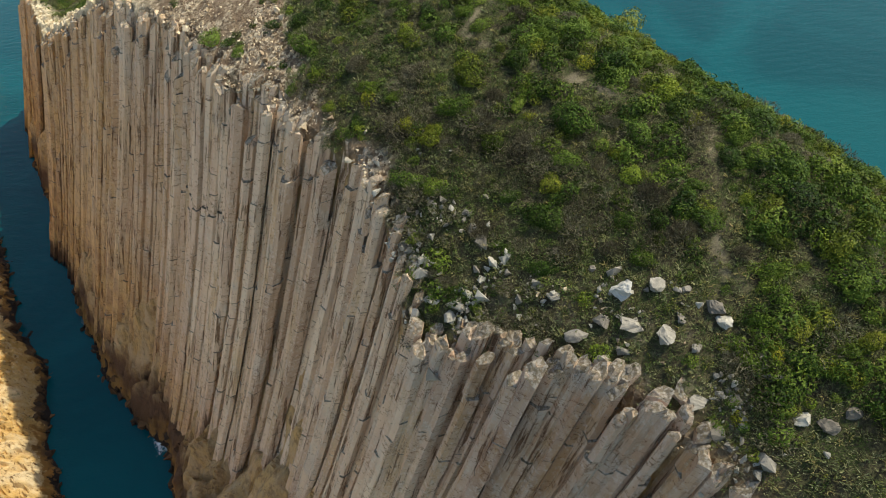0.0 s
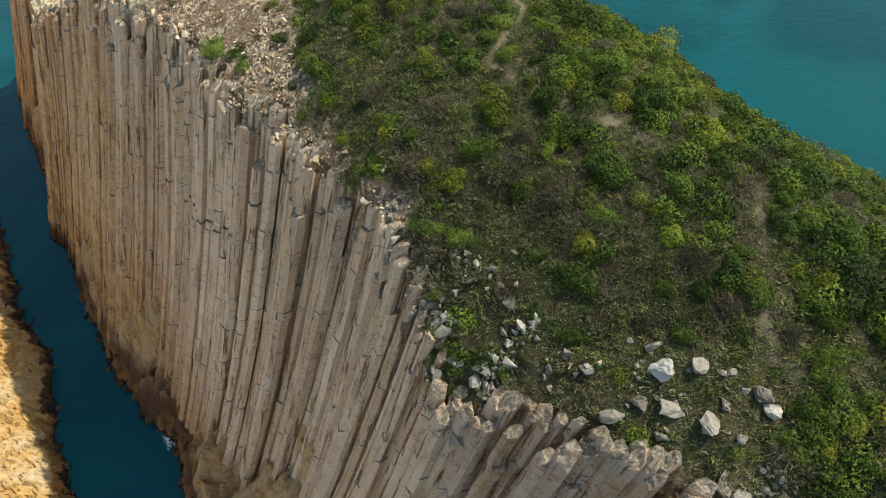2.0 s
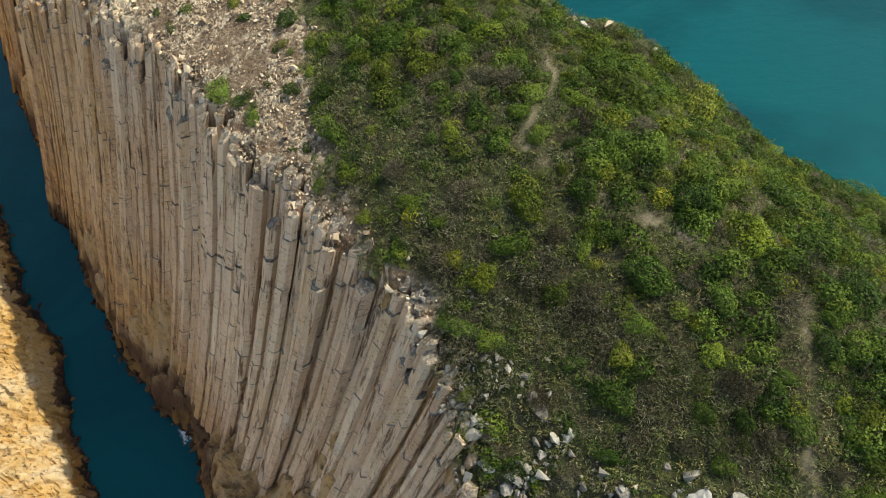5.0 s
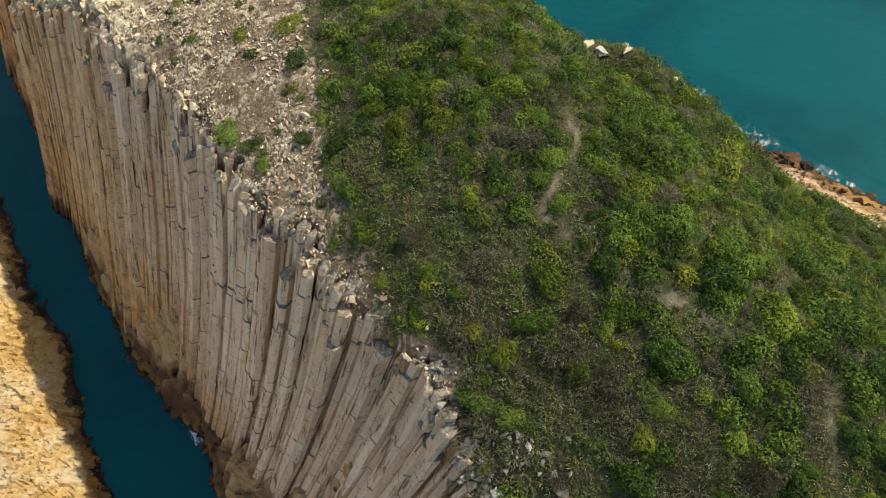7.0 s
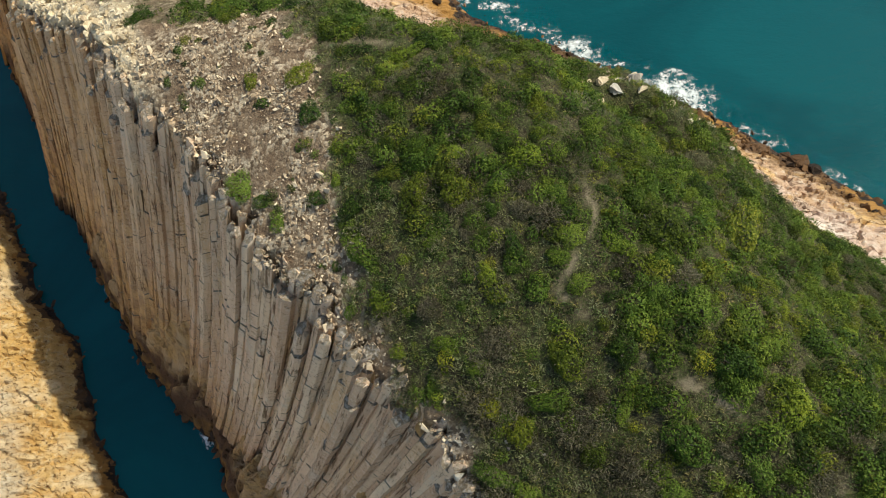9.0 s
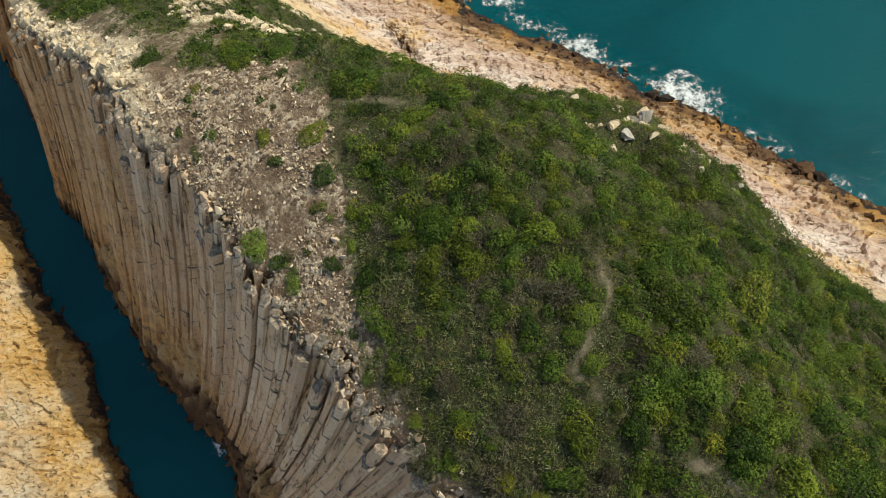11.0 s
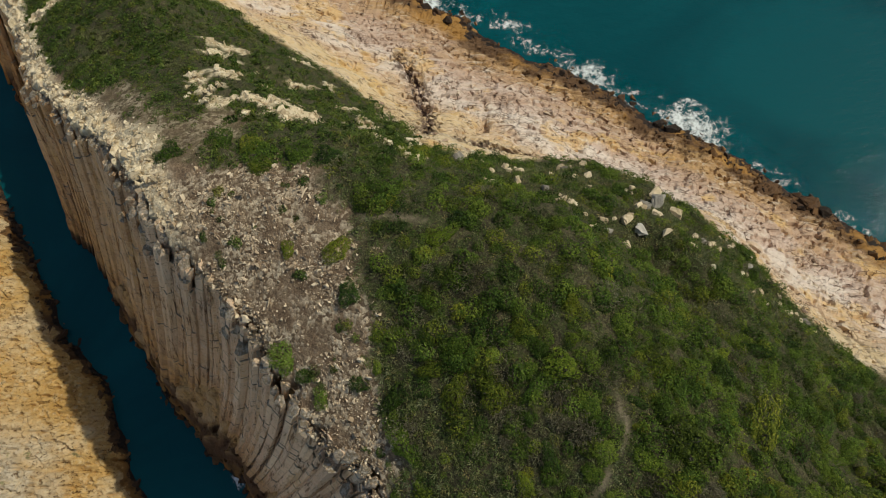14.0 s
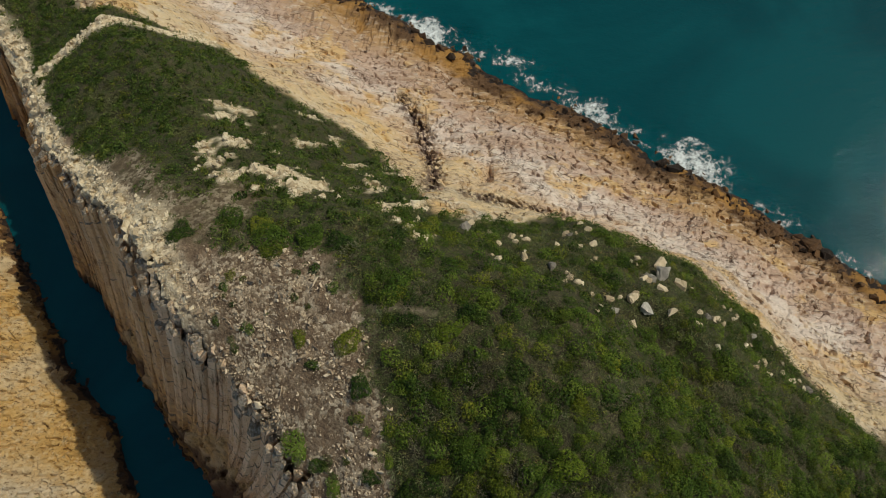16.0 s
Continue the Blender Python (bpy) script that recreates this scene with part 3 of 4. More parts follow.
def islet_height(x, y):
    d = side(FAR_BANK, x, y) + 1.2 * fbm(x / 5, y / 5, 90, 4)
    z = np.where(d < 1.8, 1.9 * d, 3.4 + (d - 1.8) * 0.60)
    f1, f2, cid = cells(x / 1.9 + 0.3 * y, y / 1.3, 92)
    g1, g2, gid = cells(x / 0.8 + 0.2 * y, y / 0.6, 96)
    rough = (cid - 0.5) * 0.9 - smoothstep(0.18, 0, f2) * 0.5 + (gid - 0.5) * 0.5 - smoothstep(0.15, 0, g2) * 0.25
    return np.minimum(z, 22) + rough * smoothstep(-0.5, 1.5, z) + 0.7 * fbm(x / 3, y / 3, 95, 5)


def islet_material():
    k = Mat("islet rock")
    c = k.ramp(k.noise(0.13, 6, rough=0.65), (0.32, (0.52, 0.31, 0.09)), (0.5, (0.62, 0.41, 0.16)), (0.64, (0.68, 0.54, 0.34)))
    sep = k.t.nodes.new("ShaderNodeSeparateXYZ")
    k.t.links.new(k.pos, sep.inputs[0])
    grey = k.math("SUBTRACT", 1.0, k.step(k.math("ADD", sep.outputs["Y"], k.math("MULTIPLY", k.noise(0.15, 4), 22.0)), 52.0, 66.0))
    grey = k.math("MULTIPLY", grey, k.step(k.math("ADD", k.height(), k.math("MULTIPLY", k.noise(0.3, 4), 8.0)), 8.0, 13.0))
    c = k.mix(k.math("MULTIPLY", grey, 0.85), c, k.mix(k.noise(2.0, 5), (0.46, 0.42, 0.34), (0.70, 0.64, 0.52)))
    c = k.mix(k.math("MULTIPLY", k.step(k.noise(0.9, 7, rough=0.75), 0.5, 0.64), 0.7), c, (0.70, 0.57, 0.36))
    c = k.mix(k.math("MULTIPLY", k.step(k.noise(2.4, 7, rough=0.75), 0.54, 0.68), 0.8), c, (0.32, 0.19, 0.07))
    torn = k.step(k.noise(1.4, 7, k.stretched(1, 1.8, 1, 0, 0, 30), 0.75), 0.37, 0.43)
    crack = k.math("MINIMUM", torn, k.step(k.noise(2.6, 6, k.stretched(1.5, 0.8, 1, 0, 0, 30), 0.75), 0.34, 0.40))
    c = k.mix(crack, k.mix(1.0, c, (0.40, 0.31, 0.24), "MULTIPLY"), c)
    c = k.mix(1.0, c, (0.93, 0.91, 0.90), "MULTIPLY")
    c = k.mix(k.math("MULTIPLY", k.step(k.noise(0.45, 4), 0.66, 0.72), 0.7), c, (0.14, 0.15, 0.05))
    c = tide(k, c, 0.7, 1.8)
    return k.done(c, k.bump(k.math("ADD", k.noise(3, 9, rough=0.75), k.math("MULTIPLY", crack, 0.8)), 0.9, 0.2))


islet = sheet("rock_bank", grown(-180, -20, -84, -46, 0.25, 2.0), grown(-40, 150, 28, 86, 0.25, 2.0), islet_height, lambda x, y, z: dict(rock=1.0 + 0 * x), islet_material())
tagged(islet, "ochre rock slope with cracked blocks beside the channel", "rock slope", kind="structure")

# ---- basalt-like columns of the cliff ----
rng = np.random.default_rng(7)


def column_mesh(c, r, top, foot, seed, cut=None, bow=(0.0, 0.0)):
    """A leaning prism with 5 to 7 sides, broken by joints, from foot to top; c: its place at 42 m."""
    g = np.random.default_rng(seed)
    n = int(g.choice([5, 6, 6, 6, 7]))
    ang = np.sort((np.arange(n) + g.uniform(-0.22, 0.22, n)) * 2 * np.pi / n + g.uniform(0, 6.28))
    rad = r * g.uniform(0.88, 1.12, n)
    zs = [foot]
    while zs[-1] < top - 1.2:
        zs.append(zs[-1] + g.uniform(0.6, 5.0))
    zs[-1] = top
    rings = []
    for a, b in zip(zs, zs[1:]):
        k = g.uniform(0.98, 1.02) if g.random() < 0.9 else g.uniform(0.84, 0.94)
        if a > top - 4:
            k *= g.uniform(0.78, 1.0)
        off = g.normal(0, 0.035 if a < top - 4 else 0.1, 2)
        if cut and a + 0.2 < cut < b - 0.2:
            # a slipped bed: a dark slot across the column
            rings += [(a + 0.015, k, off), (cut - 0.14, k, off), (cut - 0.13, 0.62 * k, off), (cut + 0.13, 0.62 * k, off), (cut + 0.14, 0.97 * k, off), (b - 0.015, 0.97 * k, off)]
            continue
        for z in (a + 0.015, b - 0.015):
            rings.append((z, k, off))
    tilt = g.normal(0, 0.4, 2)
    worn = g.uniform(0, 0.7, n) ** 2
    verts, faces = [], []
    for i, (z, k, off) in enumerate(rings):
        last = i == len(rings) - 1
        for a, q in zip(ang, rad):
            dx, dy = q * k * np.cos(a), q * k * np.sin(a)
            zz = z + (dx * tilt[0] + dy * tilt[1] - worn[len(verts) % n] if last else 0)
            ax, ay = leant(0.0, 0.0, zz)
            verts.append((dx + off[0] - ax, dy + off[1] - ay, zz))
        if i:
            p = (i - 1) * n
            faces += [(p + j, p + (j + 1) % n, p + n + (j + 1) % n, p + n + j) for j in range(n)]
    p = len(verts) - n
    crown = len(verts)
    for j, (a, q) in enumerate(zip(ang, rad)):
        dx, dy = q * 0.6 * np.cos(a), q * 0.6 * np.sin(a)
        zz = top + dx * tilt[0] + dy * tilt[1] - worn[j] * 0.6 + g.uniform(-0.05, 0.22)
        ax, ay = leant(0.0, 0.0, zz)
        verts.append((dx - ax, dy - ay, zz))
    ax, ay = leant(0.0, 0.0, top)
    verts.append((-ax, -ay, top + g.uniform(-0.1, 0.25)))
    faces += [(p + j, p + (j + 1) % n, crown + (j + 1) % n, crown + j) for j in range(n)]
    faces += [(crown + j, crown + (j + 1) % n, crown + n) for j in range(n)]
    me = bpy.data.meshes.new("column")
    swing = [min(max(top - v[2], 0.0), 22.0) / 22.0 for v in verts]
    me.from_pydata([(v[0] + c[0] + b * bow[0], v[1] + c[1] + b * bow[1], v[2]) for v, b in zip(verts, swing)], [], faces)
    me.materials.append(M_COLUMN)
    return me


def foot_height(cx, cy):
    """Where a column at plan place c meets the rock foot of the cliff."""
    for z in np.arange(40, -3, -1.0):
        ax, ay = leant(0.0, 0.0, z)
        x, y = cx - ax, cy - ay
        foot = float(-side(BANK, np.array([x]), np.array([y]))[0])
        h = float(foot_rise(np.array(foot), np.array(x)))
        if z < h:
            return z
    return -2.0


def along_rim():
    pts = [np.array(p, float) for p in RIM[1:-1]]
    s = 0.0
    for a, b in zip(pts, pts[1:]):
        d = np.linalg.norm(b - a)
        t = (b - a) / d
        while s < d:
            yield a + t * s, np.array([t[1], -t[0]])
            s += rng.uniform(0.5, 0.9) if a[0] > -17 else rng.uniform(0.5, 0.9)
        s -= d


def cliff_columns():
    """The outer columns, each a part of the ground that carries them, and those behind, joined."""
    vs, fs, base_n, made = [], [], 0, 0
    for row, depth in ((0, -0.1), (1, -0.7)):
        for p, out in along_rim():
            s = p[0] * 0.7 - p[1] * 0.7
            push = depth + 0.8 * float(fbm(s / 5.5, 3.0, 100, 3)) + 0.6 * float(fbm(s / 1.6, 9.0, 104, 2)) + rng.normal(0, 0.32)
            q = p + out * (push + 0.45 * float(smoothstep(-22, -30, np.array(p[0])) * smoothstep(-52, -42, np.array(p[0]))))
            r = rng.uniform(0.34, 0.60) if p[0] > -17 else rng.uniform(0.36, 0.6)
            base = float(island_height(np.array([p[0] - out[0] * 1.8]), np.array([p[1] - out[1] * 1.8]), False)[0])
            top = base - (0.7 + abs(rng.normal(0, 0.8)) if row == 0 else 0.5 + abs(rng.normal(0, 0.3)))
            if rng.random() < (0.3 if row == 0 else 0.05):
                top -= rng.uniform(0.5, 3.5)
            if p[0] > -6:
                top = base - (0.35 + abs(rng.normal(0, 0.5)) if row == 0 else 0.25 + abs(rng.normal(0, 0.2)))
            cx, cy = leant(q[0], q[1], base)
            foot = foot_height(cx, cy) - 2.5
            bow = float(smoothstep(-22, -30, np.array(p[0])))
            if bow > 0:
                foot -= 4.0
            if top - foot < 4:
                continue
            me = column_mesh((cx, cy), r, top, foot, int(rng.integers(1e9)), 31.2 + 0.28 * (-20 - p[0]) * -1 + rng.normal(0, 0.25) if -25 < p[0] < -15.5 else None, out * (1.2 - 1.0 * float(smoothstep(-36, -46, np.array(p[0])))) * bow)
            if row == 0 and made < 300 and p[0] > -52:
                new("column", me).parent = ground
                made += 1
            else:
                v = np.zeros(len(me.vertices) * 3)
                me.vertices.foreach_get("co", v)
                vs.append(v.reshape(-1, 3))
                fs += [tuple(i + base_n for i in f.vertices) for f in me.polygons]
                base_n += len(me.vertices)
                bpy.data.meshes.remove(me)
    me = bpy.data.meshes.new("columns_behind")
    me.from_pydata(np.concatenate(vs).tolist(), [], fs)
    me.materials.append(M_COLUMN)
    ob = tagged(new("columns_behind", me), kind="stuff")
    ob.parent = ground


cliff_columns()

# ---- loose stone ----
def hull_mesh(name, g, size, material, flat=0.7, points=16, bevel=0.0):
    """A broken stone: the hull of a few random points."""
    bm = bmesh.new()
    for v in g.normal(size=(points, 3)):
        v = v / np.linalg.norm(v) * g.uniform(0.75, 1.0)
        bm.verts.new((v[0] * size[0], v[1] * size[1], v[2] * size[2] * flat))
    bmesh.ops.convex_hull(bm, input=bm.verts)
    bmesh.ops.delete(bm, geom=[v for v in bm.verts if not v.link_faces], context="VERTS")
    if bevel:
        bmesh.ops.bevel(bm, geom=bm.edges[:], offset=bevel, segments=1, affect="EDGES")
    bmesh.ops.triangulate(bm, faces=bm.faces[:])
    bmesh.ops.recalc_face_normals(bm, faces=bm.faces[:])
    me = bpy.data.meshes.new(name)
    bm.to_mesh(me)
    bm.free()
    me.materials.append(material)
    return me


def arrays(me):
    v = np.zeros(len(me.vertices) * 3)
    me.vertices.foreach_get("co", v)
    return v.reshape(-1, 3), np.array([p.vertices[:] for p in me.polygons])


def turned(g):
    """A random turn."""
    q = g.normal(size=4)
    w, x, y, z = q / np.linalg.norm(q)
    return np.array([[1 - 2 * (y * y + z * z), 2 * (x * y - z * w), 2 * (x * z + y * w)], [2 * (x * y + z * w), 1 - 2 * (x * x + z * z), 2 * (y * z - x * w)],
                     [2 * (x * z - y * w), 2 * (y * z + x * w), 1 - 2 * (x * x + y * y)]])


def spun(a):
    c, s = np.cos(a), np.sin(a)
    return np.array([[c, -s, 0], [s, c, 0], [0, 0, 1]])


def strewn(name, kinds, places, material, label, category, tumble=True, tilt=None):
    """Many copies of a few shapes, joined into one object; places: rows of x, y, z and size."""
    vs, fs, tones, base = [], [], [], 0
    for n, (x, y, z, s) in enumerate(places):
        v, f = kinds[n % len(kinds)]
        turn = turned(rng) if tumble else spun(rng.uniform(0, 6.28))
        w = v * s @ turn.T
        if tilt is not None:
            w = w @ tilt.T
        vs.append(w + (x, y, z))
        fs.append(f + base)
        tones.append(np.full(len(v), rng.random()))
        base += len(v)
    me = joined(name, np.concatenate(vs), np.concatenate(fs), material)
    me.attributes.new("tone", "FLOAT", "POINT").data.foreach_set("value", np.concatenate(tones).astype(np.float32))
    return tagged(new(name, me), label, category, kind="stuff")


def scatter(n, x0, x1, y0, y1, weight):
    """Random places on the island, thinned by a weight from 0 to 1."""
    x, y = rng.uniform(x0, x1, n), rng.uniform(y0, y1, n)
    keep = rng.random(n) < weight(x, y)
    x, y = x[keep], y[keep]
    return x, y, rough_island(x, y, False)


def inside(x, y, edge=0.4):
    return -side(RIM, x, y) > edge


stones = [arrays(hull_mesh("stone", rng, (1, 0.75, 0.55), M_GRAVEL, 1.0, 8)) for _ in range(9)]


def scree_weight(x, y):
    c = cover(x, y)
    return c["gravel"] * (1 - 0.8 * smoothstep(-29, -33, x)) * (0.15 + 0.85 * smoothstep(-0.15, 0.3, fbm(x / 3, y / 3, 120, 4))) * inside(x, y, -0.5)


x, y, z = scatter(200000, -50, 14, 14, 80, scree_weight)
size = np.clip(np.exp(rng.normal(-2.4, 0.6, len(x))), 0.04, 0.6)
strewn("scree", stones, np.stack([x, y, z + size * 0.15, size], 1), M_GRAVEL, "pale angular stones strewn over bare brown soil", "scree")


def pale_weight(x, y):
    c = cover(x, y)
    return np.maximum(c["pale"] * 0.9, 0.9 * c["ledge"]) * inside(x, y, 0.2)


x, y, z = scatter(60000, -66, -6, 56, 100, pale_weight)
size = np.clip(np.exp(rng.normal(-1.5, 0.5, len(x))), 0.1, 0.8)
strewn("outcrop", [arrays(hull_mesh("stone", rng, (1, 0.75, 0.6), M_BOULDER, 1.0, 10)) for _ in range(6)],
       np.stack([x, y, z - size * 0.3, size], 1), M_CREAM, "cream weathered rock lumps breaking through the turf", "rock outcrop")


def slab_weight(x, y):
    c = cover(x, y)
    z = np.interp(c["way"], [a for a, b in SHORE], [b for a, b in SHORE])
    return c["slab"] * smoothstep(2.0, 5.0, z) * smoothstep(-0.1, 0.3, fbm(x / 4, y / 4, 140, 3))


x, y, z = scatter(1100, -60, 40, 45, 118, slab_weight)
size = np.clip(np.exp(rng.normal(-0.75, 0.4, len(x))), 0.2, 1.2)
slope = np.array(Euler((radians(-32), radians(24), 0)).to_matrix())
strewn("slab_blocks", [arrays(hull_mesh("block", rng, (1, 0.6, 0.25), M_BLOCK, 1.0, 9)) for _ in range(6)],
       np.stack([x, y, z - size * 0.1, size], 1), M_BLOCK, "broken ochre blocks on the sea-washed rock slabs", "rock blocks", False, slope)


def front_weight(x, y):
    c = cover(x, y)
    patch = np.exp(-(((x - 0.8) / 1.5) ** 2 + ((y - 22.2) / 1.1) ** 2) * 0.8)
    return np.maximum(patch, 0.8 * smoothstep(5.5, 0.6, c["rim"]) * smoothstep(33, 24, y)) * smoothstep(-0.15, 0.3, fbm(x / 1.8, y / 1.8, 135, 3)) * inside(x, y, -0.6)


x, y, z = scatter(15000, -8, 17, 12, 34, front_weight)
size = np.clip(np.exp(rng.normal(-1.7, 0.55, len(x))), 0.08, 0.75)
strewn("rim_stones", [arrays(hull_mesh("stone", rng, (1, 0.7, 0.6), M_BOULDER, 1.0, 9)) for _ in range(6)],
       np.stack([x, y, z + size * 0.2, size], 1), M_BOULDER, "grey broken stones in the grass along the rim", "stones")


ROCKS = []


def broken_mesh(g, r, material, flat):
    """A rough angular boulder: a hull whose faces are split and torn."""
    bm = bmesh.new()
    for v in g.normal(size=(15, 3)):
        v = v / np.linalg.norm(v) * g.uniform(0.7, 1.0)
        bm.verts.new((v[0] * r, v[1] * r * 0.75, v[2] * r * 0.8 * flat))
    bmesh.ops.convex_hull(bm, input=bm.verts)
    bmesh.ops.delete(bm, geom=[v for v in bm.verts if not v.link_faces], context="VERTS")
    for k in range(2):
        bmesh.ops.subdivide_edges(bm, edges=bm.edges[:], cuts=1, use_grid_fill=True)
        for v in bm.verts:
            v.co += Vector(g.normal(0, 0.035 * r / (k + 1), 3))
    bmesh.ops.triangulate(bm, faces=bm.faces[:])
    bmesh.ops.recalc_face_normals(bm, faces=bm.faces[:])
    me = bpy.data.meshes.new("boulder")
    bm.to_mesh(me)
    bm.free()
    me.materials.append(material)
    return me


def boulder(x, y, r, label, material=None, flat=0.75):
    z = float(rough_island(np.array([x]), np.array([y]), False)[0])
    ROCKS.append((x, y, r))
    me = broken_mesh(rng, r, material or M_BOULDER, flat)
    ob = new("boulder", me)
    ob.matrix_world = pose(x, y, z + r * 0.18, rng.uniform(-15, 15), rng.uniform(-15, 15), rng.uniform(0, 360))
    return tagged(ob, label, "boulder", "boulders on the island")


for bx, by, br in ((5.5, 21.0, 0.85), (6.9, 20.8, 0.55), (9.0, 19.4, 0.6), (9.3, 18.8, 0.5), (6.9, 18.5, 0.7), (7.6, 19.2, 0.35), (3.2, 19.6, 0.6), (-2.6, 22.6, 0.5), (3.3, 18.2, 0.65), (5.0, 18.4, 0.45), (5.1, 17.8, 0.45), (4.5, 17.2, 0.4),
                   (8.0, 17.9, 0.35), (8.1, 20.4, 0.3), (4.4, 22.4, 0.3), (0.6, 20.4, 0.4), (-1.8, 21.6, 0.45), (12.5, 14.6, 0.55), (11.6, 15.0, 0.5), (13.4, 14.9, 0.5), (7.6, 16.0, 0.6)):
    boulder(bx, by, br, "pale grey angular boulder half sunk in the turf", M_PALE if by > 20.5 and br > 0.65 else None)
for _ in range(80):
    bx, by = rng.uniform(-5, 13), rng.uniform(13, 25)
    near = float(-side(RIM, np.array([bx]), np.array([by]))[0])
    if not 0.3 < near < 4.5 or rng.random() > (5.5 - near) / 5 or any(math.hypot(bx - a, by - b) < c + 0.6 for a, b, c in ROCKS):
        continue
    boulder(bx, by, float(np.exp(rng.normal(-1.0, 0.35))), "grey weathered rock in the grass near the rim", flat=0.6)
for bx, by, br in ((7.4, 59.2, 1.5), (6.3, 58.9, 1.1), (5.2, 55.6, 1.1), (10.0, 55.4, 0.7), (10.9, 55.4, 0.6), (2.8, 55.6, 0.8), (-1.6, 59.2, 1.0), (0.6, 64, 0.9), (-8.0, 64.0, 1.1), (14.5, 54.6, 0.6),
                   (15.2, 52.6, 0.5), (17.6, 51.2, 0.7), (19.0, 50.5, 0.8), (2.4, 62.6, 0.8), (-4.0, 62.5, 0.7), (5.8, 61.0, 0.6), (0.2, 57.6, 0.7), (12.6, 57, 0.5)):
    boulder(bx, by, br * 0.68, "cream weathered boulder in the green slope above the slabs", M_CREAM if rng.random() < 0.5 and br < 1 else M_BOULDER, 0.7)
    for _ in range(4):
        boulder(bx + rng.normal(0, 1.7), by + rng.normal(0, 1.0), br * rng.uniform(0.3, 0.6), "small cream rock beside a larger boulder in the scrub", M_CREAM, 0.7)


def along(line, step):
    for (ax, ay), (bx, by) in zip(line, line[1:]):
        n = max(1, int(math.hypot(bx - ax, by - ay) / step))
        for i in range(n):
            yield ax + (bx - ax) * i / n, ay + (by - ay) * i / n


def shore_rocks(name, line, step, spread, height, label):
    """Dark wet rocks at the water's edge."""
    at = np.array(list(along(line, step)))
    at = at + rng.normal(0, spread, at.shape)
    h = height(at[:, 0], at[:, 1])
    s = np.clip(np.exp(rng.normal(-0.75, 0.45, len(h))), 0.15, 1.1)
    rows = np.stack([at[:, 0], at[:, 1], np.maximum(h, -0.3) - 0.05, s], 1)[(h > -0.9) & (h < 1.9)]
    return strewn(name, [arrays(hull_mesh("stone", rng, (1, 0.75, 0.6), M_WET, 1.0, 11)) for _ in range(5)], rows, M_WET, label, "shore rocks")


M_WET = stone_material("wet shore rock", (0.022, 0.016, 0.012), (0.075, 0.042, 0.024), (0.17, 0.09, 0.035))
COAST = [(-60, 138), (-26.5, 116), (-19, 110), (-9, 104.5), (2, 98), (6, 91.5), (14.6, 87), (19.4, 83), (26.6, 76.8), (32.5, 70.4), (41, 63.6), (55, 51)]
shore_rocks("shore_rocks", COAST, 0.22, 1.1, rough_island, "brown wet rocks along the seaward shore")
shore_rocks("shore_rocks", BANK[2:-3], 0.28, 0.8, rough_island, "dark wet rocks at the foot of the cliff")
shore_rocks("shore_rocks", FAR_BANK[1:-1], 0.28, 0.8, islet_height, "dark wet rocks below the ochre slope")
for bx, by, br in ((33.4, 71.2, 1.6), (34.8, 70.0, 1.3), (18.2, 83.2, 1.5), (16.6, 84.4, 1.1)):
    boulder(bx, by, br, "dark brown sea-washed rock at the water's edge", M_WET)


# ---- plants ----
def leaf_cloud(g, lobes, count, leaf, slim=0.5):
    """Leaf sprays over a few rounded lobes; returns corners and three-sided faces."""
    at = g.integers(0, len(lobes), count)
    d = g.normal(size=(count, 3))
    d[:, 2] = np.abs(d[:, 2]) * 0.9 - 0.15
    d /= np.linalg.norm(d, axis=1)[:, None]
    lob = np.array(lobes)[at]
    p = lob[:, :3] + d * lob[:, 3:4] * g.uniform(0.55, 1.08, (count, 1)) * (1, 1, 0.85)
    nrm = d + g.normal(0, 0.38, (count, 3)) + (0, 0, 0.15)
    nrm /= np.linalg.norm(nrm, axis=1)[:, None]
    u = np.cross(nrm, g.normal(size=(count, 3)))
    u /= np.linalg.norm(u, axis=1)[:, None]
    w = np.cross(nrm, u)
    l = leaf * g.uniform(0.6, 1.4, (count, 1))
    v = np.stack([p - u * l, p + u * l * 0.8 + w * l * slim, p + u * l * 0.8 - w * l * slim], 1).reshape(-1, 3)
    return v, np.arange(count * 3).reshape(-1, 3)


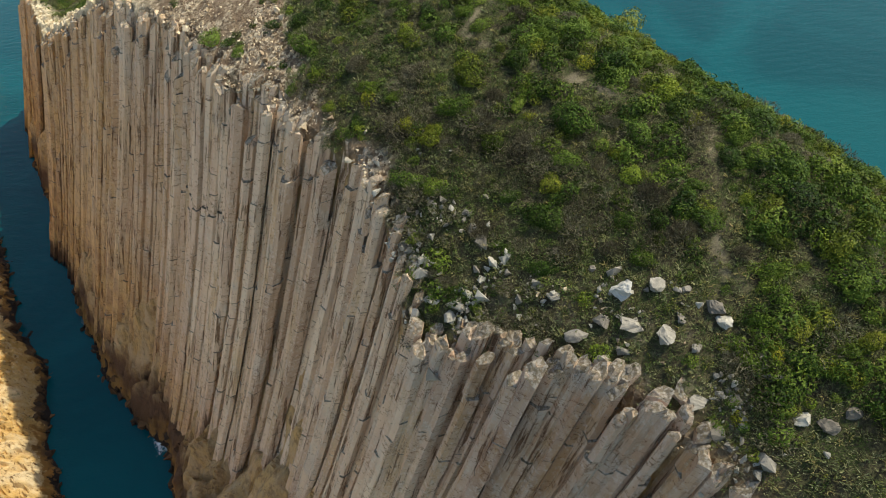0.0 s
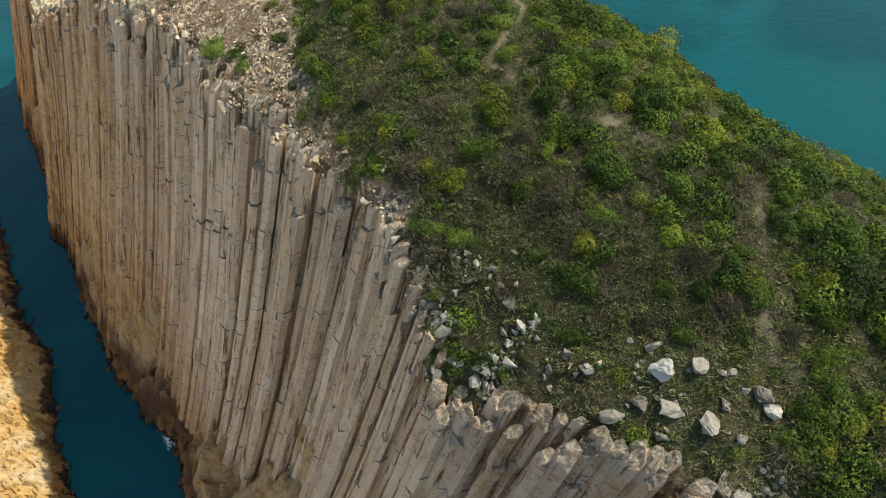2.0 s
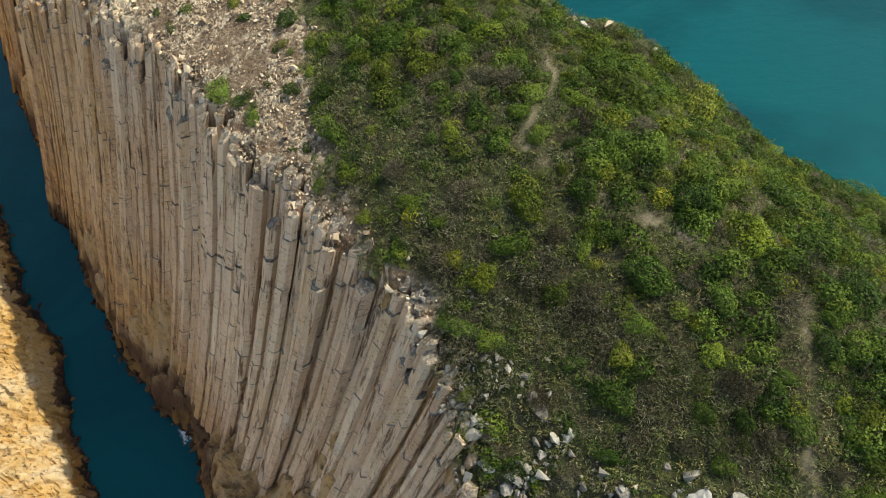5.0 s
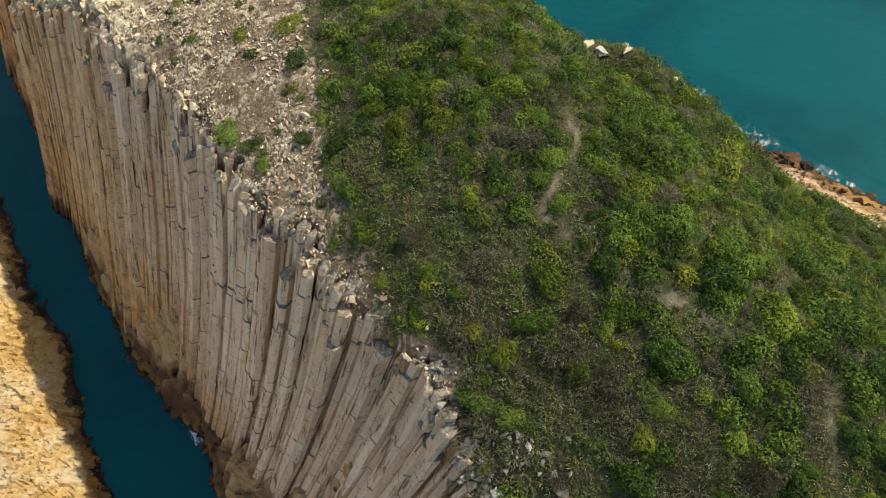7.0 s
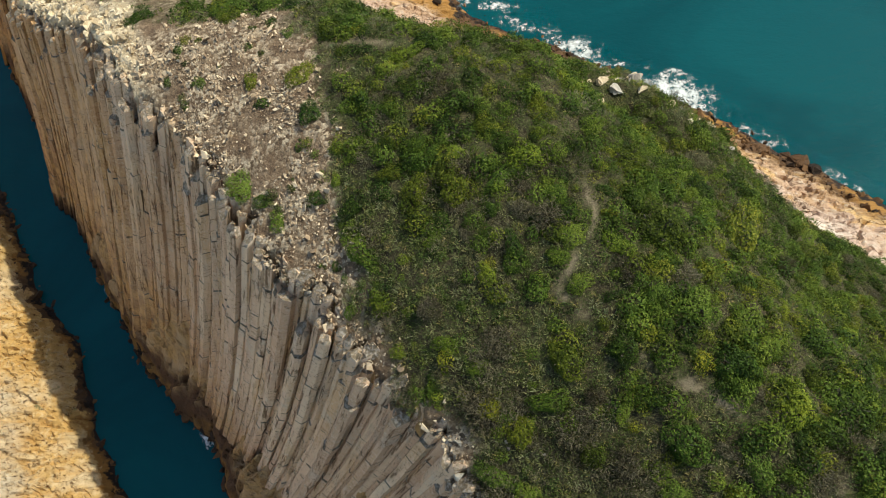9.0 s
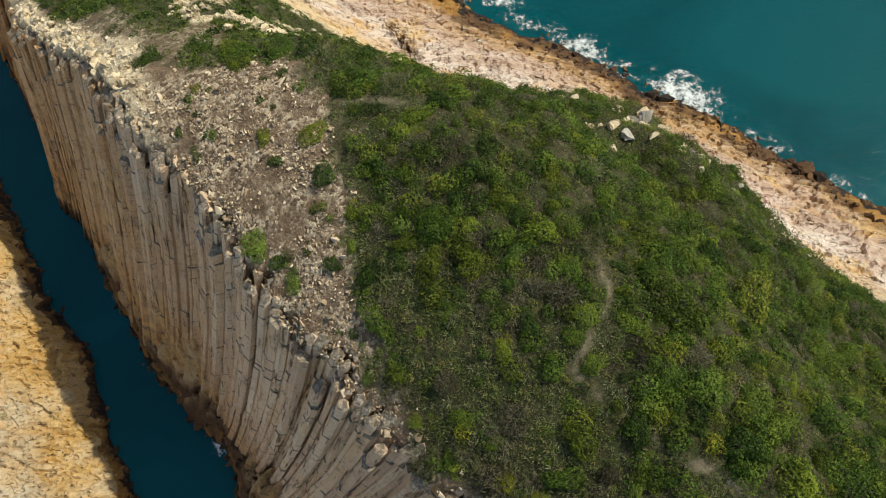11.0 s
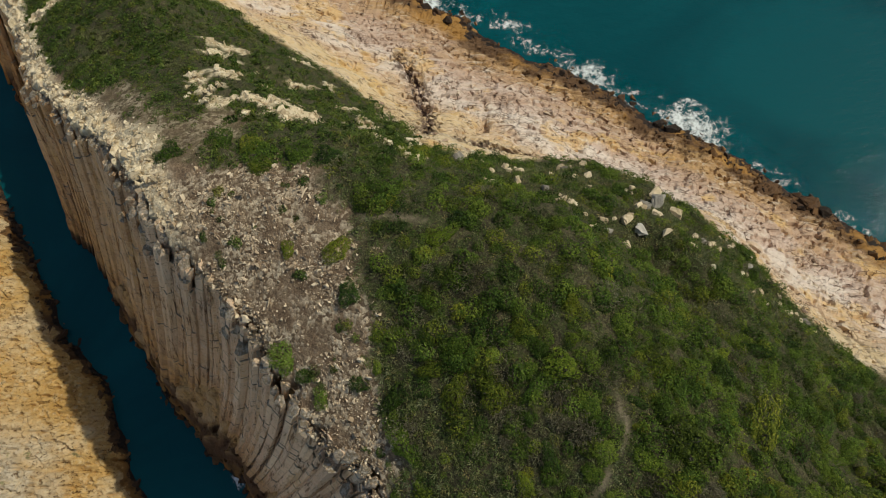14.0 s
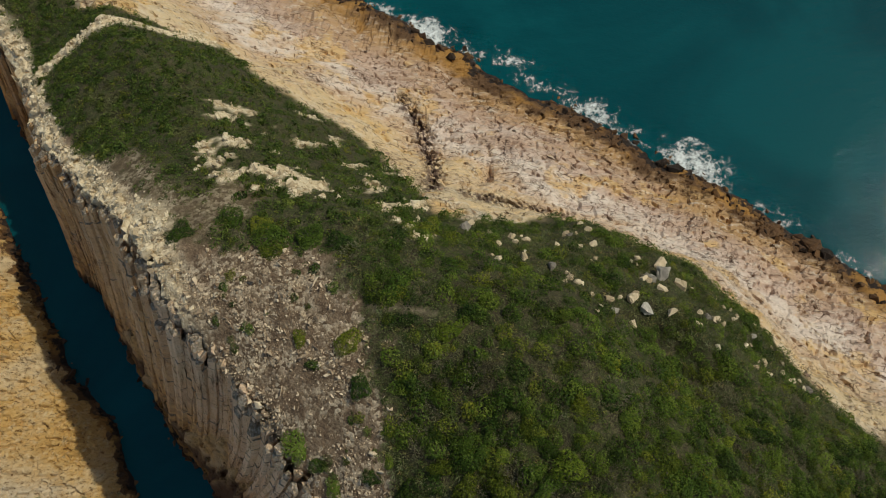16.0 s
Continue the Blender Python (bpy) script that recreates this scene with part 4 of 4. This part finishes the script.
def bush_cloud(g, count, leaf, tall=0.75, knobs=9, slim=0.5):
    """A rounded bush one metre in radius: leaf sprays over a knobbly dome, thinner towards its hem."""
    d = g.normal(size=(count, 3))
    d[:, 2] = np.abs(d[:, 2]) * 1.1 - 0.12
    d /= np.linalg.norm(d, axis=1)[:, None]
    k = g.normal(size=(knobs, 3))
    k[:, 2] = np.abs(k[:, 2])
    k /= np.linalg.norm(k, axis=1)[:, None]
    rise = np.exp((d @ k.T - 1) * 9) * g.uniform(0.5, 1.0, knobs)
    near = k[np.argmax(rise, axis=1)]
    reach = 0.52 + 0.55 * rise.max(1, keepdims=True)
    p = d * reach * g.uniform(0.82, 1.05, (count, 1)) * (1, 1, tall)
    nrm = d - 0.45 * near * (1 - rise.max(1, keepdims=True)) + g.normal(0, 0.42, (count, 3)) + (0, 0, 0.15)
    nrm /= np.linalg.norm(nrm, axis=1)[:, None]
    u = np.cross(nrm, g.normal(size=(count, 3)))
    u /= np.linalg.norm(u, axis=1)[:, None]
    w = np.cross(nrm, u)
    l = leaf * g.uniform(0.6, 1.4, (count, 1))
    v = np.stack([p - u * l, p + u * l * 0.8 + w * l * slim, p + u * l * 0.8 - w * l * slim], 1).reshape(-1, 3)
    return v, np.arange(count * 3).reshape(-1, 3)


def twig_cloud(g, count, r, h, width=0.02):
    """Bare twigs fanning up from the ground."""
    a, out = g.uniform(0, 6.28, count), np.sqrt(g.uniform(0, 1, count))
    tip = np.stack([np.cos(a) * out * r, np.sin(a) * out * r, h * g.uniform(0.5, 1, count) * (1 - 0.4 * out)], 1)
    root = tip * g.uniform(0.1, 0.6, (count, 1))
    s = np.stack([-np.sin(a), np.cos(a), 0 * a], 1) * width
    v = np.stack([root - s, root + s, tip], 1).reshape(-1, 3)
    return v, np.arange(count * 3).reshape(-1, 3)


def brush_cloud(g, count, r, h, width=0.007):
    """A dry bush: short bare twigs filling a low dome."""
    d = g.normal(size=(count, 3))
    d[:, 2] = np.abs(d[:, 2])
    d /= np.linalg.norm(d, axis=1)[:, None]
    p = d * (r, r, h) * np.cbrt(g.uniform(0.1, 1, (count, 1)))
    way = d + g.normal(0, 0.7, (count, 3)) + (0, 0, 0.4)
    way /= np.linalg.norm(way, axis=1)[:, None]
    s = np.cross(way, g.normal(size=(count, 3)))
    s *= width / np.linalg.norm(s, axis=1)[:, None]
    tip = p + way * g.uniform(0.12, 0.32, (count, 1)) * r
    v = np.stack([p - s, p + s, tip], 1).reshape(-1, 3)
    return v, np.arange(count * 3).reshape(-1, 3)


def lobes_of(g, r, n):
    out = [(0, 0, r * 0.35, r * 0.5)]
    for k in range(n):
        a, q = g.uniform(0, 6.28), r * g.uniform(0.3, 1.05)
        out.append((q * np.cos(a), q * np.sin(a), r * g.uniform(0.12, 0.6) * (1.2 - 0.5 * q / r), r * g.uniform(0.18, 0.42)))
    return out


def stems_mesh(g, r):
    """A few crooked woody stems."""
    bm = bmesh.new()
    for k in range(5):
        a = g.uniform(0, 6.28)
        tip = Vector((math.cos(a) * r * 0.5, math.sin(a) * r * 0.5, r * 0.6))
        m = Matrix.Translation(tip / 2 - Vector((0, 0, 0.1))) @ tip.to_track_quat("Z", "Y").to_matrix().to_4x4()
        bmesh.ops.create_cone(bm, segments=5, radius1=0.045 * r, radius2=0.015 * r, depth=tip.length, matrix=m)
    me = bpy.data.meshes.new("stem")
    bm.to_mesh(me)
    bm.free()
    me.materials.append(M_WOOD)
    return me


def shrub(g, r, kind):
    """A shrub: woody stems with a crown of leaf sprays."""
    root = new("shrub")
    new("stem", stems_mesh(g, r)).parent = root
    if kind == "dry":
        v, f = brush_cloud(g, 1300, r, r * 0.7, 0.016)
        w, q = leaf_cloud(g, lobes_of(g, r, 3), 300, 0.045)
        v, f = np.concatenate([v, w]), np.concatenate([f, q + len(v)])
        mat, label = M_DRY, "grey-brown half-bare shrub on dry soil"
    elif kind == "lime":
        v, f = bush_cloud(g, 1700, 0.052, 0.8)
        v = v * r
        mat, label = M_LIME, "bright yellow-green leafy shrub among darker ones"
    else:
        v, f = bush_cloud(g, 2000, 0.05, 0.8, 12)
        v = v * r
        mat, label = M_GREEN, "dense dark green rounded shrub on the slope"
    crown = new("foliage", joined("foliage", v, f, mat))
    crown.parent = root
    return tagged(root, label, "shrub", "shrubs on the island")


def green_weight(x, y):
    c = cover(x, y)
    return (1 - c["gravel"]) * (1 - c["slab"]) * (1 - c["path"]) * (1 - 0.95 * c["ledge"]) * (1 - c["pale"]) * (1 - 0.8 * c["saddle"]) * inside(x, y, -0.45)


def lush(x, y):
    """From the dry side above the cliff (0) to the lush seaward side (1)."""
    return smoothstep(-5, 7, x * 0.75 + (y - 38) * 0.42 + 9 * smoothstep(7, 13, x) * smoothstep(26, 20, y) + 5 * fbm(x / 9, y / 9, 150, 2) + 5 * smoothstep(40, 50, y))


protos = {"green": [shrub(rng, 1.0, "green") for _ in range(4)], "lime": [shrub(rng, 0.9, "lime") for _ in range(3)], "dry": [shrub(rng, 0.8, "dry") for _ in range(3)]}
x, y, z = scatter(1500, -13, 26, 15, 47, lambda x, y: green_weight(x, y) * (0.35 + 0.65 * lush(x, y)))
used = {k: 0 for k in protos}
spots = []
# single bushes that stand out: x, y, size and kind
CHOSEN = ((-1.0, 48.3, 1.3, "lime"), (8.6, 46.0, 0.8, "lime"), (6.6, 38.2, 0.9, "lime"), (5.1, 37.9, 1.0, "dry"), (-10.1, 38.4, 0.9, "lime"), (-4.2, 38.8, 1.1, "lime"), (-0.9, 41.2, 1.1, "dry"), (-1.9, 40.6, 1.2, "green"),
          (7.1, 33.6, 1.5, "green"), (11.6, 35.2, 1.6, "green"), (-0.7, 34.2, 1.5, "green"), (2.1, 34.5, 1.2, "green"), (-5.5, 43.4, 1.5, "green"), (-7.7, 43.8, 1.3, "green"), (9.6, 31.6, 1.5, "lime"), (10.6, 30.2, 1.3, "green"),
          (-1.2, 22.5, 0.6, "lime"), (-2.9, 23.4, 0.6, "lime"), (3.5, 42.1, 1.2, "lime"), (4.4, 40.4, 1.4, "green"), (5.6, 40.0, 1.1, "green"), (-8.3, 53.0, 1.2, "lime"), (2.0, 44.6, 0.8, "dry"), (12.2, 31.8, 1.4, "green"), (-7.2, 37.4, 1.1, "dry"))
cz = rough_island(np.array([c[0] for c in CHOSEN]), np.array([c[1] for c in CHOSEN]), False)
wanted = [(c[0], c[1], float(h), c[2], c[3]) for c, h in zip(CHOSEN, cz)]
wanted += [(px, py, pz, 0.0, "") for px, py, pz in zip(x, y, z)]
for px, py, pz, given, kind in wanted:
    if len(spots) >= 300:
        break
    s = given or float(np.exp(rng.normal(-0.16, 0.30)))
    if any((px - a) ** 2 + (py - b) ** 2 < (0.65 * (s + c)) ** 2 for a, b, c in spots):
        continue
    if any((px - a) ** 2 + (py - b) ** 2 < (0.9 * s + c) ** 2 for a, b, c in ROCKS):
        continue
    if not given and float(trail(np.array([px]), np.array([py]))[0]) < 0.1 + 0.75 * s:
        continue
    if not given and float(-side(RIM, np.array([px]), np.array([py]))[0]) < 0.9 * s:
        continue
    spots.append((px, py, s))
    dry = 1 - float(lush(np.array([px]), np.array([py]))[0])
    pick = rng.random()
    kind = kind or ("dry" if pick < 0.08 + 0.25 * dry else "lime" if pick < 0.26 + 0.26 * dry else "green")
    m = pose(px, py, pz - 0.05, 0, 0, rng.uniform(0, 360)) @ Matrix.Diagonal((s * rng.uniform(0.75, 1.45), s * rng.uniform(0.65, 1.15), s * rng.uniform(0.75, 1.05), 1))
    if used[kind] < len(protos[kind]):
        ob = protos[kind][used[kind]]
        ob.matrix_world = m
    else:
        src = protos[kind][int(rng.integers(len(protos[kind])))]
        ob = copy_thing(src, Matrix.Identity(4))
        ob.matrix_world = m
    used[kind] += 1


for bx, by, bs in ((-28.6, 62.2, 1.3), (-24.9, 63, 1.5), (-20.9, 60.8, 1.9), (-18.2, 60.4, 1.5), (-16, 59.8, 1.4), (-18.8, 46.7, 1.4), (-17.4, 45.5, 0.8), (-16.3, 44.1, 0.9), (-18.5, 53.4, 0.8),
                   (-15, 52.9, 1.2), (-14.2, 50, 1.1), (-13.6, 44.6, 0.8), (-21, 59.8, 1.2), (-22.5, 62, 1.3)):
    bz = float(rough_island(np.array([bx]), np.array([by]), False)[0])
    ob = copy_thing(protos["green"][int(rng.integers(4))], Matrix.Identity(4))
    ob.matrix_world = pose(bx, by, bz - 0.05, 0, 0, rng.uniform(0, 360)) @ Matrix.Diagonal((bs, bs, bs * 0.6, 1))
    tagged(ob, "low spreading green bush in the bare scree")


def thicket(name, kinds, n, box, weight, size, spread, material, label, category):
    x, y, z = scatter(n, *box, weight)
    clear = np.ones(len(x), bool)
    leafy = name != "grass" and name != "undergrowth"
    for a, b, c in ROCKS:
        clear &= (x - a) ** 2 + (y - b) ** 2 > (c * (1.15 if leafy else 0.75) + (0.35 * size if leafy and c > 0.5 else 0)) ** 2
    if leafy:
        clear &= trail(x, y) > 0.12 + 0.5 * size
    x, y, z = x[clear], y[clear], z[clear]
    s = np.clip(np.exp(rng.normal(math.log(size), spread, len(x))), 0.5 * size, 1.6 * size)
    return strewn(name, kinds, np.stack([x, y, z - 0.05, s], 1), material, label, category, False)


def patch(x, y, seed, size=3.0):
    return smoothstep(-0.12, 0.22, fbm(x / size, y / size, seed, 3))


thicket("thicket", [bush_cloud(rng, 430, 0.075, 0.8, 10) for _ in range(8)], 5200, (-14, 32, 14, 72),
        lambda x, y: green_weight(x, y) * (0.10 + 0.90 * lush(x, y)) * (0.6 + 0.4 * patch(x, y, 155)) * (0.6 + 0.4 * smoothstep(29, 36, shore_way(x, y))), 0.64, 0.40, M_GREEN, "dense dark green scrub covering the seaward slope", "scrub")
thicket("young_scrub", [bush_cloud(rng, 420, 0.07, 0.75, 8) for _ in range(6)], 1900, (-14, 32, 14, 66),
        lambda x, y: green_weight(x, y) * patch(x, y, 160, 4.0) * (0.55 + 0.3 * lush(x, y)), 0.5, 0.36, M_LIME, "yellow-green young scrub in patches", "scrub")
thicket("low_scrub", [bush_cloud(rng, 115, 0.088, 0.6, 6) for _ in range(8)], 7600, (-14, 32, 14, 70),
        lambda x, y: green_weight(x, y) * (0.60 - 0.15 * lush(x, y)), 0.42, 0.32, M_UNDER, "small low bushes in mixed greens filling the gaps", "scrub")
thicket("undergrowth", [leaf_cloud(rng, [(0, 0, 0.12, 0.6), (0.4, 0.2, 0.08, 0.4), (-0.4, 0.1, 0.08, 0.4)], 44, 0.08) for _ in range(6)], 14000, (-15, 34, 12, 72),
        lambda x, y: green_weight(x, y) * (0.62 - 0.30 * lush(x, y)), 0.5, 0.3, M_UNDER, "low mixed undergrowth, green and straw-coloured", "undergrowth")
thicket("dry_scrub", [brush_cloud(rng, 330, 0.9, 0.5, 0.018) for _ in range(6)], 2700, (-15, 20, 14, 60),
        lambda x, y: green_weight(x, y) * (1 - 0.75 * lush(x, y)) * patch(x, y, 170, 2.6), 0.75, 0.35, M_DRY, "grey leafless scrub between the green bushes", "scrub")
thicket("grass", [twig_cloud(rng, 11, 0.3, 0.34, 0.019) for _ in range(6)], 60000, (-16, 30, 12, 66),
        lambda x, y: green_weight(x, y) * np.maximum(0.80 - 0.62 * lush(x, y), np.maximum(smoothstep(27, 23, y), 0.8 * smoothstep(34, 29, shore_way(x, y)))), 0.9, 0.3, M_GRASS, "tufts of straw-green grass on the slope", "grass")
# the far knoll beyond the scree
thicket("knoll_bushes", [bush_cloud(rng, 120, 0.16, 0.5, 6) for _ in range(6)], 2600, (-72, -10, 58, 112),
        lambda x, y: green_weight(x, y) * (0.15 + 0.7 * patch(x, y, 175, 3.5)), 0.62, 0.35, M_KNOLL, "low rounded bushes scattered over the far knoll", "scrub")
thicket("knoll_scrub", [leaf_cloud(rng, [(0, 0, 0.1, 0.6), (0.5, 0.2, 0.1, 0.45), (-0.4, 0.3, 0.1, 0.45)], 42, 0.15) for _ in range(6)], 22000, (-72, -12, 58, 112),
        lambda x, y: green_weight(x, y) * 0.8, 0.45, 0.3, M_KNOLL, "low green scrub over the far knoll", "scrub")
# a few clumps that grow in the scree
thicket("scree_bushes", [bush_cloud(rng, 260, 0.11, 0.6, 6) for _ in range(4)], 1100, (-36, -9, 34, 72),
        lambda x, y: cover(x, y)["gravel"] * inside(x, y, 0.6) * smoothstep(0.05, 0.3, fbm(x / 3, y / 3, 180, 3)), 0.42, 0.4, M_UNDER, "small green bushes scattered in the scree", "bushes")


# ---- surf ----
def surf(cx, cy, length, width, angle, seed, amount=0.0):
    """Lacy foam on the water: the cells of a small grid where a torn noise is high."""
    u, v = np.meshgrid(np.linspace(-length, length, 25), np.linspace(-width, width, 13))
    c, s = math.cos(radians(angle)), math.sin(radians(angle))
    gx, gy = cx + u * c - v * s, cy + u * s + v * c
    fall = 0.62 - 0.9 * ((u / length) ** 2 + (v / width) ** 2) + amount
    k = np.arange(gx.size).reshape(gx.shape)
    quads = np.stack([k[:-1, :-1], k[:-1, 1:], k[1:, 1:], k[1:, :-1]], -1).reshape(-1, 4)
    high = 0.10 + 0.06 * vnoise(gx, gy, seed)
    me = joined("surf", np.stack([gx.ravel(), gy.ravel(), high.ravel()], 1), quads, M_FOAM)
    me.attributes.new("fall", "FLOAT", "POINT").data.foreach_set("value", fall.ravel().astype(np.float32))
    return tagged(new("surf", me), "white surf foam breaking against the rocks", "surf", kind="stuff")


n = 0
for (ax, ay), (bx, by) in zip(COAST[1:-1], COAST[2:]):
    # a torn edge of foam all along the shore
    surf((ax + bx) / 2 + 0.9, (ay + by) / 2 + 1.2, math.hypot(bx - ax, by - ay) * 0.75, 3.2, math.degrees(math.atan2(by - ay, bx - ax)), 300 + n, -0.07)
    n += 1
for n, (sx, sy, sl, sw, sa, am) in enumerate(((8.2, 92.2, 5.2, 4.0, -58, 0.14), (20.5, 83.2, 7.5, 4.8, -38, 0.2), (-8, 104.5, 9, 2.6, -30, -0.08), (-15.5, 108.6, 6.5, 3.4, -30, 0.3), (0, 98.8, 6, 2.4, -32, -0.04),
                                               (30, 75.5, 8, 2.6, -38, -0.10), (38.5, 67, 6, 2.6, -38, -0.05), (-54.8, 60.2, 2.8, 1.8, -60, 0.12), (-38.6, 40.6, 2.4, 2.0, 20, 0.15), (-24, 115, 7, 2.2, -38, -0.08),
                                               (13, 88, 5, 2.6, -35, -0.10), (-66, 77.5, 2.0, 1.2, -58, -0.1), (-47.5, 48.5, 2.5, 1.2, -50, -0.12))):
    surf(sx, sy, sl, sw * (1.35 if sl > 4 else 0.9), sa, 200 + 11 * n, am - 0.02)
